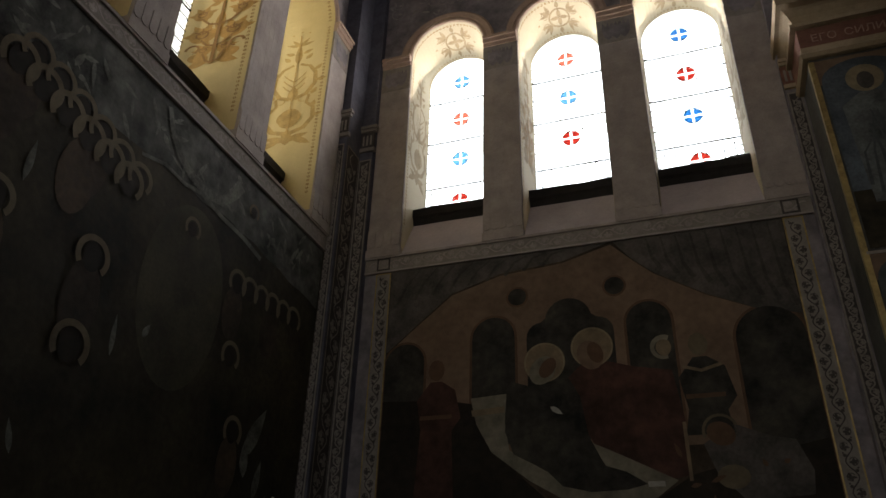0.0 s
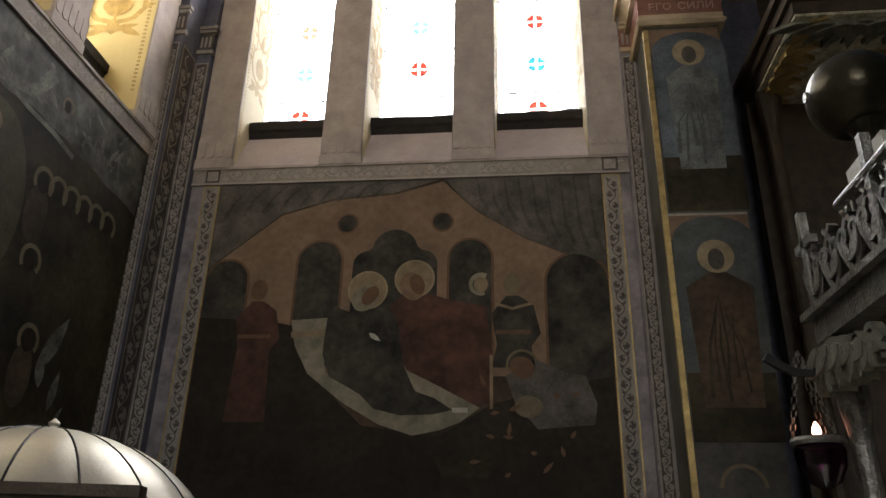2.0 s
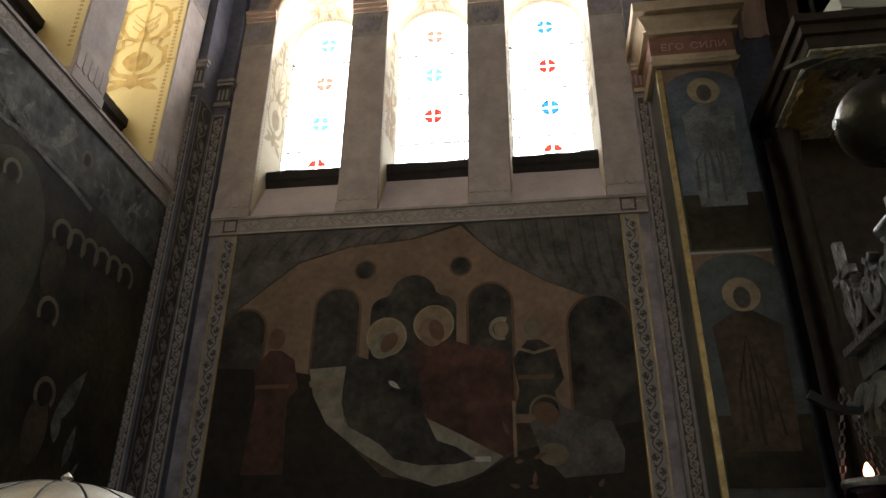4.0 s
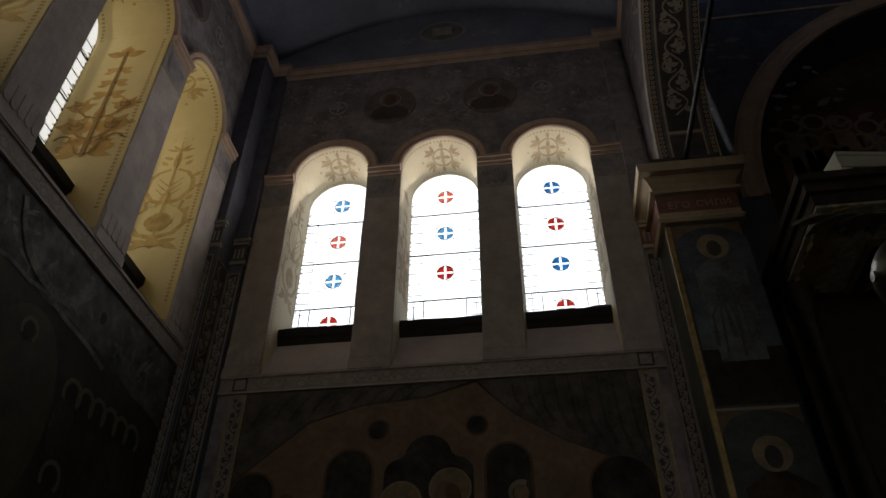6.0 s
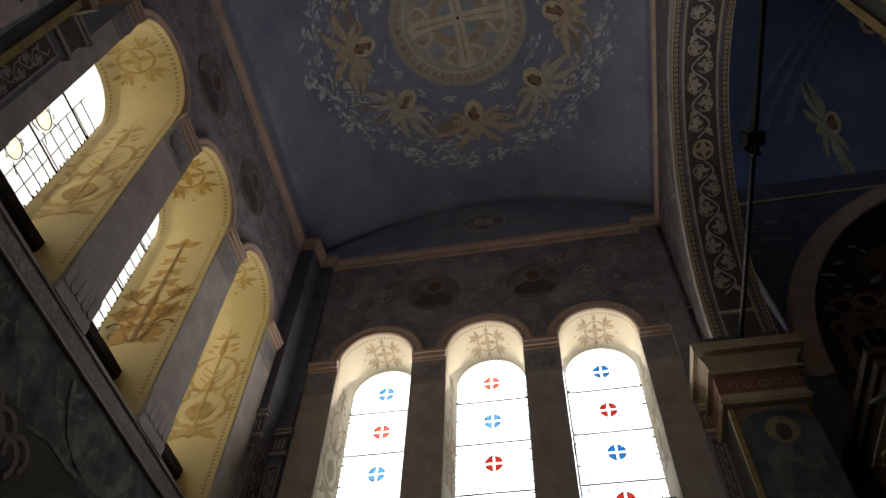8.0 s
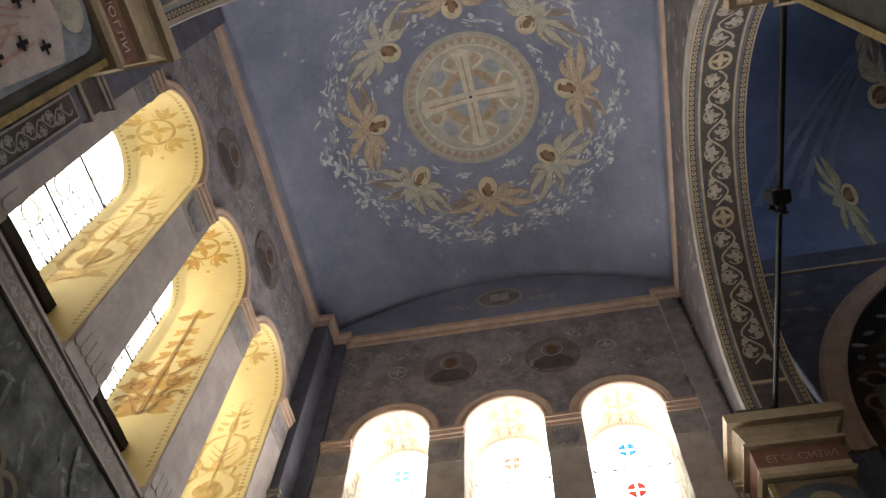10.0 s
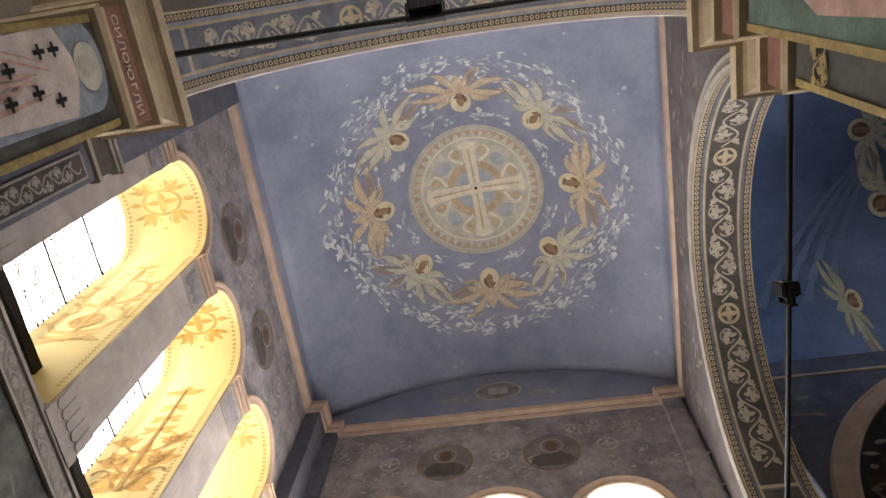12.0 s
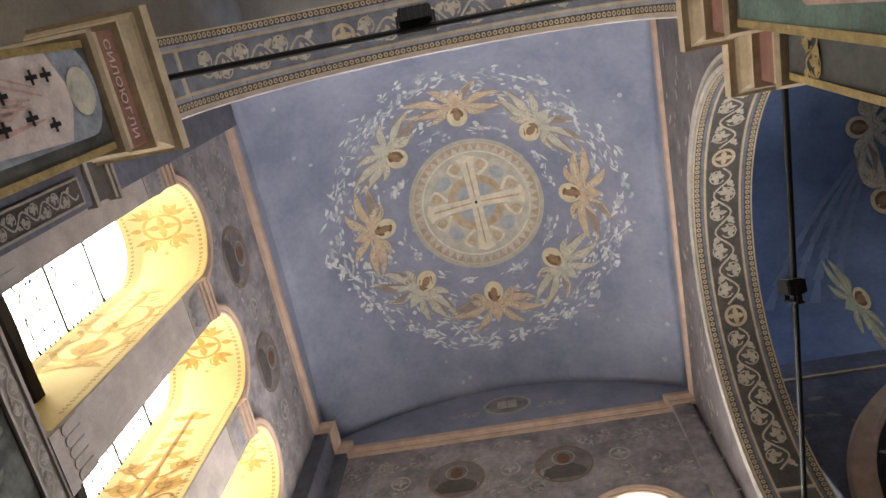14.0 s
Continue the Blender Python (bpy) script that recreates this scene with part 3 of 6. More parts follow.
    for v in [G_FOOT + 0.06 + 0.165 * i for i in range(12)]:
        for s in (-1, 1):
            a, b = sorted((c + s * G_HALF, c + s * (0.30 if tints[0][1] is not M_AMBER else 0.13)))
            prism(bm, rect(a, b, v - 0.0035, v + 0.0035), place, gl - 0.002, gl + 0.006)
    if tints[0][1] is M_AMBER:
        for u in (-0.13, 0.13):
            prism(bm, rect(c + u - 0.003, c + u + 0.003, G_FOOT, 8.5), place, gl - 0.002, gl + 0.006)
    part("lead_came", bm, M_LEAD, w, "thin dark leads and bars")
    bm = bmesh.new()
    for i in range(26):
        v = G_FOOT + (G_SPRING - G_FOOT) * (i + 0.5) / 26
        for s in (-1, 1):
            k = rng.uniform(0.012, 0.035)
            prism(bm, rect(*sorted((c + s * G_HALF, c + s * (G_HALF - k))), v - 0.006, v + 0.006), place, gl - 0.008, gl + 0.003)
    part("edge_border", bm, M_LEAD, w, "fine dark border lead")
    # archivolt
    bm = bmesh.new()
    prof = [(0.0, 0.0), (0.0, -0.03), (0.02, -0.042), (0.05, -0.03), (0.06, -0.045), (0.115, -0.055), (0.145, -0.04), (0.15, 0.0)]
    prof = [(r * (0.72 if proud else 1.0), d * 0.6 - proud if proud and d < 0 else d) for r, d in prof]
    sweep_arch(bm, place, c, SPRING, HALF, prof, n=30)
    part("archivolt", bm, M_PINK, w, "salmon moulded archivolt")
    # painted ornament of the reveal: medallion in the arch, plants on the jambs
    def on_jamb(s):
        def f(u, v, d):
            k = min(max((u + 0.3) / 0.6, 0), 1)
            return place(c + s * ((HALF - 0.006) * (1 - k) + G_HALF * k + d), v, -proud + k * (gl + proud))
        return f

    def on_arch(u, v, d):
        a = radians(90) - u / HALF
        k = min(max((v + 0.3) / 0.6, 0), 1)
        r = (HALF - 0.006) * (1 - k) + G_HALF * k + d
        zc = SPRING * (1 - k) + G_SPRING * k
        return place(c + r * math.cos(a), zc + r * math.sin(a), -proud + k * (gl + proud))

    for s in (-1, 1):
        body, line = flowering_plant(6.72, 8.30, 0.56) if c == 0.0 else arabesque(6.72, 8.42, 0.52)
        part("jamb_ornament", flat(body, on_jamb(s), 0.002, 0.00012), paint, w, "painted brown plant ornament")
        part("jamb_ornament_lines", flat(line, on_jamb(s), 0.010, 0.0001), M_PAINT_UMBER if c == 0.0 else paint, w, "darker brown brush lines")
        bm = flat([q for q in beads(6.0, SPRING, -0.26, 0.014, 0.05)] , lambda u, v, d, f=on_jamb(s): f(v, u, d), 0.002, 0.0002)
        part("jamb_border", bm, M_PAINT_UMBER, w, "painted bead border")
    part("arch_ornament", flat(rosette(0, 0, 0.25, rng), on_arch, 0.0025, 0.00025), paint, w, "painted rosette")
    part("arch_border", flat(beads(-0.76, 0.76, -0.26, 0.014, 0.05), on_arch, 0.002, 0.0002), M_PAINT_UMBER, w, "painted bead border")
    part("arch_border", flat(beads(-0.76, 0.76, 0.26, 0.012, 0.05), on_arch, 0.002, 0.0002), M_PAINT_UMBER, w, "painted bead border")
    return w


PITCH = 0.64
# the first two windows take the tints washed out by flare
N_TINTS = [tuple((6.595 + PITCH * k, t) for k, t in enumerate(row) if t) for row in ((M_RED, M_BLUE_FLARED, M_RED_FLARED, M_BLUE_FLARED), (None, M_RED, M_BLUE_FLARED, M_RED_FLARED), (M_RED, M_BLUE, M_RED, M_BLUE))]
for i, c in enumerate(CENTRES):
    make_window("window_north_%d" % (i + 1), north, c, N_TINTS[i], M_OCHRE_PALE, M_PAINT_PALE, random.Random(i), "tall round-arched leaded window with coloured medallions")
for i, c in enumerate(CENTRES):
    make_window("window_west_%d" % (i + 1), west, c, ((7.2, M_AMBER), (7.75, M_AMBER)), M_OCHRE, M_PAINT_OCHRE if i == 1 else M_PAINT_TAN, random.Random(10 + i), "tall round-arched leaded window in a yellow painted reveal", 0.76, PROUD)
bm = bmesh.new()
box(bm, -4.5, 4.0, 4.6, 4.65, 6.9, 13)
tagged(finish("backdrop_north", bm, M_SKY, None, "bright overcast sky outside the windows"), kind="structure")
bm = bmesh.new()
box(bm, -4.65, -4.6, -3.2, 4.0, 6.9, 13)
tagged(finish("backdrop_west", bm, M_SKY_W, None, "bright overcast sky outside the windows"), kind="structure")


# ---- wall pilasters between the windows ----
def wall_pilaster(place, u0, u1, parent_label, back=0.02):
    p = empty("wall_pilaster", parent_label, "pilaster", "pilasters between the windows")
    low = sill(place) - 5.66
    bm = bmesh.new()
    prism(bm, rect(u0, u1, 6.02 + low, 8.02), place, -0.03, back)
    part("shaft", bm, M_PIL, p, "pale marbled shaft")
    bm = bmesh.new()
    n = max(2, int((u1 - u0 - 0.06) / 0.075))
    for i in range(n):
        u = u0 + 0.03 + (u1 - u0 - 0.06) * (i + 0.5) / n
        prism(bm, rect(u - 0.024, u + 0.024, 6.12 + low, 7.92), place, -0.0308, -0.02)
    part("fluting", bm, M_PIL, p, "shallow painted flutes")
    bm = bmesh.new()
    prism(bm, rect(u0 - 0.01, u1 + 0.01, 5.66 + low, 5.76 + low), place, -0.05, back)
    prism(bm, rect(u0, u1, 5.76 + low, 6.02 + low), place, -0.042, back)
    part("base", bm, M_PIL, p, "carved pilaster base")
    bm = bmesh.new()
    n = max(2, int((u1 - u0) / 0.085))
    for i in range(n):
        u = u0 + (u1 - u0) * (i + 0.5) / n
        r = (u1 - u0) / n * 0.47
        prism(bm, [(u - r, 5.99 + low), (u - r, 5.83 + low)] + arc(u, 5.83 + low, r, 180, 360, 6)[1:-1] + [(u + r, 5.83 + low), (u + r, 5.99 + low)], place, -0.050, -0.03)
    part("base_lobe", bm, M_PIL, p, "row of carved lobes")
    bm = bmesh.new()
    prism(bm, rect(u0, u1, 8.02, 8.40), place, -0.035, back)
    part("capital", bm, M_BAND, p, "grey painted leaf capital")
    bm = flat([q for s in (0.2, 0.5, 0.8) for a in (55, 90, 125) for q in [leaf(u0 + (u1 - u0) * (0.15 + 0.7 * s), 8.06, 90 + (a - 90) * 0.35, 0.28, 0.08)]], place, 0.041)
    part("capital_leaf", bm, M_UPPER, p, "dark painted leaves")
    bm = bmesh.new()
    for v0, v1, d in ((8.40, 8.45, 0.05), (8.45, 8.51, 0.075), (8.51, 8.55, 0.095)):
        prism(bm, rect(u0 + 0.004, u1 - 0.004, v0, v1), place, -d, back)
    part("impost", bm, M_PINK, p, "salmon moulded impost")
    return p


for place in (north, west_front):
    lo, hi = (-2.32, 2.29) if place is north else (-2.125, 2.32)
    edges = [(max(lo, -1.42 - HALF - 0.40), -1.42 - HALF), (-1.42 + HALF, -HALF), (HALF, 1.42 - HALF), (1.42 + HALF, min(hi, 1.42 + HALF + 0.40))]
    for a, b in edges:
        wall_pilaster(place, a, b, "pale fluted wall pilaster with carved base and salmon impost", 0.02 if place is north else PROUD + 0.02)
    top = sill(place)
    bm = bmesh.new()
    prism(bm, rect(lo, hi, top - 0.19, top), place, -0.022, 0.02)
    structure("trim_sill_band", bm, M_BAND, "grey-brown ornamented band under the windows")
    bm = bmesh.new()
    prism(bm, rect(lo, hi, top - 0.02, top + 0.01), place, -0.04, 0.02)
    prism(bm, rect(lo, hi, top - 0.20, top - 0.18), place, -0.032, 0.02)
    structure("trim_sill_edge", bm, M_PIL, "pale fillet along the band")
    structure("trim_band_vine", flat(scroll(lo + 0.05, hi - 0.05, 0.14, 0.26, random.Random(3), 0.012), lambda u, v, d, f=place, z=top - 0.10: f(u, z + v, d), 0.028), M_PIL, "pale painted vine on the band")


# ---- paint colours ----
M_ROUND = mat("dim_mauve_fresco_paint", (0.175, 0.15, 0.15), var=0.25, scale=6, bump=0.03)
M_CREAMP = mat("cream_fresco_paint", (0.63, 0.56, 0.41), var=0.2, scale=8, fine=60, bump=0.03)
M_GOLDP = mat("warm_ochre_fresco_paint", (0.52, 0.40, 0.265), var=0.22, scale=8, fine=60, bump=0.03)
M_WHITEP = mat("chalk_white_fresco_paint", (0.60, 0.61, 0.60), var=0.2, scale=8, fine=60, bump=0.03)
M_GREENP = mat("grey_green_fresco_paint", (0.40, 0.42, 0.30), var=0.2, scale=8, fine=60, bump=0.03)
M_PEACH = mat("peach_fresco_paint", (0.56, 0.44, 0.31), var=0.2, scale=8, fine=60, bump=0.03)
M_SAGE = mat("sage_cream_fresco_paint", (0.52, 0.50, 0.41), var=0.2, scale=8, fine=60, bump=0.03)
M_HALO_PALE = mat("pale_gold_halo_paint", (0.64, 0.56, 0.38), var=0.15, scale=8, bump=0.03)
M_FOLIAGE = mat("pale_grey_foliage_paint", (0.34, 0.315, 0.30), var=0.3, scale=7, bump=0.03)
M_RINGP = mat("umber_grey_ring_paint", (0.30, 0.255, 0.23), var=0.25, scale=6, bump=0.03)
M_PALE_CREAM = mat("pale_cream_fresco_paint", (0.70, 0.64, 0.50), var=0.15, scale=8, fine=60, bump=0.03)
M_CLAY = mat("clay_tan_fresco_paint", (0.47, 0.35, 0.25), var=0.2, scale=8, fine=60, bump=0.03)
M_DISC = mat("pale_buff_disc_paint", (0.52, 0.50, 0.42), var=0.18, scale=5, bump=0.03)
M_BUFF = mat("buff_fresco_paint", (0.46, 0.43, 0.35), var=0.15, scale=8, bump=0.03)
M_OUTL = mat("umber_outline_paint", (0.31, 0.255, 0.22), var=0.15, scale=8, bump=0.03)
M_BROWNP = mat("brown_fresco_paint", (0.13, 0.075, 0.045), var=0.2, scale=8, bump=0.03)
M_HAIR = mat("chestnut_fresco_paint", (0.19, 0.115, 0.07), var=0.2, scale=8, bump=0.03)
M_FACE = mat("sienna_fresco_paint", (0.30, 0.19, 0.115), var=0.2, scale=8, bump=0.03)
M_BLUEP = mat("pale_blue_fresco_paint", (0.40, 0.42, 0.45), var=0.15, scale=8, bump=0.03)
M_GREYP = mat("stone_grey_fresco_paint", (0.40, 0.38, 0.33), var=0.2, scale=8, bump=0.03)
M_TANP = mat("dusky_tan_fresco_paint", (0.23, 0.155, 0.105), var=0.35, scale=1.6, fine=14, tint=(0.19, 0.128, 0.085), bump=0.03)
M_REDP = mat("dark_red_fresco_paint", (0.075, 0.035, 0.024), var=0.45, scale=3, fine=16, tint=(0.08, 0.038, 0.028), bump=0.03)
M_NAVYP = mat("near_black_blue_fresco_paint", (0.028, 0.028, 0.026), var=0.6, scale=3, fine=16, tint=(0.05, 0.045, 0.035), bump=0.03)
M_DRAPE = mat("grey_drapery_fresco_paint", (0.10, 0.09, 0.08), var=0.45, scale=4, bump=0.03)
M_FOLD = mat("shaded_drapery_fresco_paint", (0.072, 0.064, 0.056), var=0.45, scale=4, bump=0.03)
M_HALO_SOFT = mat("worn_gold_halo_paint", (0.27, 0.22, 0.14), var=0.25, scale=6, bump=0.03)
M_HALO = mat("dull_gold_halo_paint", (0.155, 0.125, 0.08), var=0.2, scale=6, bump=0.03)
M_PINKP = mat("faded_rose_fresco_paint", (0.46, 0.30, 0.25), var=0.25, scale=5, bump=0.03)


# ---- painting of the vault ----
def on_vault(u, v, d):
    x, y = VC[0] + u, VC[1] + v
    return (x, y, vault_z(x, y) + d * 0.4)


def wing_shape(s, u, v, ang, length, w, bend, n=8):
    """A curved, pointed wing; s = -1 mirrors it."""
    mid, x, y = [], u, v
    for i in range(n + 1):
        a = radians(ang + bend * i / n)
        mid.append((x, y, a, w / 2 * math.sin(math.pi * (0.12 + 0.88 * i / n) ** 0.9)))
        x, y = x + length / n * math.cos(a), y + length / n * math.sin(a)
    left = [(px - h * math.sin(a), py + h * math.cos(a)) for px, py, a, h in mid]
    right = [(px + h * math.sin(a), py - h * math.cos(a)) for px, py, a, h in mid]
    return [(s * px, py) for px, py in left + right[::-1]]


def polar(polys, ang, r):
    """Turns shapes drawn about (0, 0), with +v outwards, to an angle on a circle of radius r."""
    a = radians(ang)
    ca, sa = math.cos(a), math.sin(a)
    return [[((r + v) * ca + u * sa, (r + v) * sa - u * ca) for u, v in p] for p in polys]


def winged_figure(parent, at, surface, colour, k=1.0):
    """A plain head with halo, a robe and four pairs of feathered wings."""
    def lay(polys, off):
        return flat(at([[(x * k, y * k) for x, y in p] for p in polys]), surface, off)

    an = part("winged_figure", lay([leaf(0, 0.05, 90, 0.40, 0.22)], 0.0235), colour, parent, "painted robe shape with wings")
    part("torso", lay([[(-0.07, 0.10), (0.07, 0.10), (0.17, 0.12), (0.23, 0.19), (0.17, 0.25), (0.09, 0.23), (0.0, 0.38), (-0.09, 0.23), (-0.17, 0.25), (-0.23, 0.19), (-0.17, 0.12)]], 0.0265), colour, an)
    part("robe_fold", lay(stroke([(-0.17, 0.2), (-0.07, 0.21), (0, 0.30), (0.07, 0.21), (0.17, 0.2)], 0.022, 0.014), 0.0285), M_OUTL, an)
    feathers = []
    for s in (-1, 1):
        for u, v, ang, l, w, bend in ((0.15, 0.12, -48, 0.30, 0.10, 60), (0.17, 0.15, -14, 0.56, 0.12, 34), (0.18, 0.20, 24, 0.56, 0.12, -34), (0.10, 0.26, 58, 0.38, 0.11, -46)):
            ang, l = ang + rng.uniform(-6, 6), l * rng.uniform(0.9, 1.1)
            part("wing_outline", lay([wing_shape(s, u, v, ang, l + 0.01, w + 0.018, bend)], 0.0155), M_OUTL, an)
            part("wing", lay([wing_shape(s, u, v, ang, l, w, bend)], rng.uniform(0.017, 0.0185)), colour, an)
            n = 9
            x, y = u, v
            for i in range(n):
                a = radians(ang + bend * i / n)
                x, y = x + l / (n + 1) * math.cos(a), y + l / (n + 1) * math.sin(a)
                h = w * 0.42 * math.sin(math.pi * (0.2 + 0.75 * i / n))
                d = a + radians(58 if i % 2 else -58)
                feathers += [[(s * px, py) for px, py in q] for q in stroke([(x, y), (x + h * math.cos(d), y + h * math.sin(d))], 0.012, 0.006)]
            part("wing_feather", lay([wing_shape(s, u, v, ang, l * 0.9, w * 0.26, bend)], 0.0205), M_CREAMP, an)
    tagged(part("feather_line", lay(feathers, 0.0215), M_OUTL, an), kind="stuff")
    part("halo", lay([oval(0, 0, 0.155, n=24)], 0.033), M_HALO_PALE, an, "cream halo disc")
    part("head_shape", lay([oval(0, 0.02, 0.105, 0.12, 20)], 0.038), M_HAIR, an, "plain brown shape")
    part("head_front", lay([oval(0, 0.02, 0.058, 0.085, 14)], 0.044), M_FACE, an)
    part("neck", lay([[(-0.03, 0.09), (0.03, 0.09), (0.045, 0.15), (-0.045, 0.15)]], 0.042), M_FACE, an)
    return an


vp = empty("vault_fresco", "round painted medallion with winged figures on the blue vault", "fresco")
part("disc", flat([q for k in range(6) for q in ring(0, 0, max(0.001, 0.17 * k), 0.17 * (k + 1), 40)], on_vault, 0.006), M_DISC, vp, "pale buff disc")
part("outer_ring", flat(ring(0, 0, 1.02, 1.06, 60) + ring(0, 0, 0.98, 1.02, 60), on_vault, 0.008), M_BUFF, vp, "cream ring")
part("ring_ground", flat(ring(0, 0, 0.86, 1.0, 60), on_vault, 0.009), M_DISC, vp)
part("thin_ring", flat(ring(0, 0, 0.835, 0.86, 60), on_vault, 0.0115), M_PALE_CREAM, vp, "thin cream ring")
teeth = []
for i in range(44):
    a, h = 2 * math.pi * i / 44, math.pi / 44
    teeth.append([(0.985 * math.cos(a - h), 0.985 * math.sin(a - h)), (0.985 * math.cos(a + h), 0.985 * math.sin(a + h)), (0.87 * math.cos(a), 0.87 * math.sin(a))])
part("tooth_ring", flat(teeth, on_vault, 0.013), M_CLAY, vp, "ring of ochre triangles")
part("inner_ring", flat(ring(0, 0, 0.33, 0.46, 40), on_vault, 0.012), M_GOLDP, vp, "ochre ring")
part("inner_disc", flat([q for k in range(2) for q in ring(0, 0, max(0.001, 0.165 * k), 0.165 * (k + 1), 32)], on_vault, 0.012), M_BLUEP, vp)
CROSS_TURN = -3
for i in range(4):
    a = 90 * i + CROSS_TURN
    arm = [[(-0.085, -0.02), (0.085, -0.02), (0.09, 0.4), (-0.09, 0.4)], [(-0.09, 0.4), (0.09, 0.4), (0.11, 0.66), (-0.11, 0.66)],
           [(-0.11, 0.66), (0.11, 0.66), (0.16, 0.75), (0, 0.80), (-0.15, 0.75)]]
    part("cross_arm", flat(polar(arm, a, 0), on_vault, 0.019), M_PALE_CREAM, vp, "cream flared arm of the cross")
    groove = [[(-0.012, 0.03), (0.012, 0.03), (0.014, 0.7), (-0.014, 0.7)]]
    part("arm_line", flat(polar(groove, a, 0), on_vault, 0.023), M_GOLDP, vp)
    for s in (-1, 1):
        sc = stroke([(s * (0.12 + 0.2 * math.sin(t * 2.6)), 0.44 + 0.26 * t) for t in (0, 0.2, 0.4, 0.6, 0.8, 1)], 0.05, 0.03)
        part("scroll", flat(polar(sc, a, 0), on_vault, 0.016), M_PALE_CREAM, vp)
        part("head_shape", flat(polar([oval(s * 0.2, 0.60, 0.065, 0.085, 12)], a, 0), on_vault, 0.018), M_GOLDP, vp)
    part("quarter_field", flat(polar([oval(0, 0.60, 0.13, 0.10, 14)], a + 45, 0), on_vault, 0.015), M_BLUEP, vp, "pale blue field")
part("boss", flat([oval(0, 0, 0.024, n=10)], on_vault, 0.05), M_IRON, vp, "small black hole for the lamp cord")
rng = random.Random(5)
ANGELS = 8
for i in range(ANGELS):
    a = 89 + 360 / ANGELS * i
    winged_figure(vp, lambda polys, a=a: polar(polys, a, 1.44), on_vault, (M_PEACH, M_SAGE)[i % 2])
tuft = []
for k in range(560):
    a = rng.uniform(0, 360)
    r = rng.choice((1.24, 1.55, 1.8, 1.92, 2.02, 2.08, 2.12, 2.16)) + rng.uniform(-0.08, 0.08)
    if abs(((a + 22.5) % 45) - 22.5) < 9 and r < 1.7:
        continue
    for j in range(rng.choice((1, 1, 2, 3))):
        tuft.append((polar([leaf(rng.uniform(-0.05, 0.05), rng.uniform(-0.04, 0.04), rng.gauss(0, 20) + rng.choice((0, 180)), rng.uniform(0.05, 0.17), rng.uniform(0.015, 0.042))], a, r)[0], k))
for k in range(150):
    a, r = rng.uniform(0, 360), rng.choice((1.25, 1.6, 1.85, 2.05, 2.15)) + rng.uniform(-0.07, 0.07)
    if abs(((a + 22.5) % 45) - 22.5) < 9 and r < 1.7:
        continue
    for j in range(rng.choice((1, 2, 3))):
        tuft.append((polar([oval(rng.uniform(-0.06, 0.06), rng.uniform(-0.05, 0.05), rng.uniform(0.02, 0.045), rng.uniform(0.02, 0.035), 9)], a, r)[0], k))
tagged(part("cloud_tuft", flat([t for t, k in tuft if k % 3], on_vault, 0.011), M_WHITEP, vp, "small white cloud tufts round the figures"), kind="stuff")
tagged(part("cloud_tuft", flat([t for t, k in tuft if not k % 3], on_vault, 0.013), M_BLUEP, vp), kind="stuff")
stars = [oval(rng.uniform(-2.5, 2.5), rng.uniform(-2.5, 2.6), rng.uniform(0.015, 0.035), n=6) for k in range(70)]
tagged(part("star", flat(stars, on_vault, 0.009), M_BLUEP, vp, "faint painted stars"), kind="stuff")
lb = empty("lunette_fresco", "oval painted book medallion on the blue lunette", "fresco")
onl = lambda u, v, d: (u, VY1 + d, v)
part("oval_border", flat([q for q in [oval(0.02, 11.42, 0.36, 0.25, 28)]], onl, 0.005), M_GREYP, lb)
part("oval_field", flat([oval(0.02, 11.42, 0.32, 0.215, 28)], onl, 0.009), M_UPPER, lb)
part("book_shape", flat([rect(-0.13, 0.015, 11.32, 11.52), rect(0.025, 0.17, 11.32, 11.52)], onl, 0.013), M_GREYP, lb, "pale open book shape")
for u0 in (-0.85, 0.44):
    part("branch", flat(scroll(u0, u0 + 0.45, 0.16, 0.3, rng, 0.012), lambda u, v, d: onl(u, 11.28 + v, d), 0.006), M_GREYP, lb)


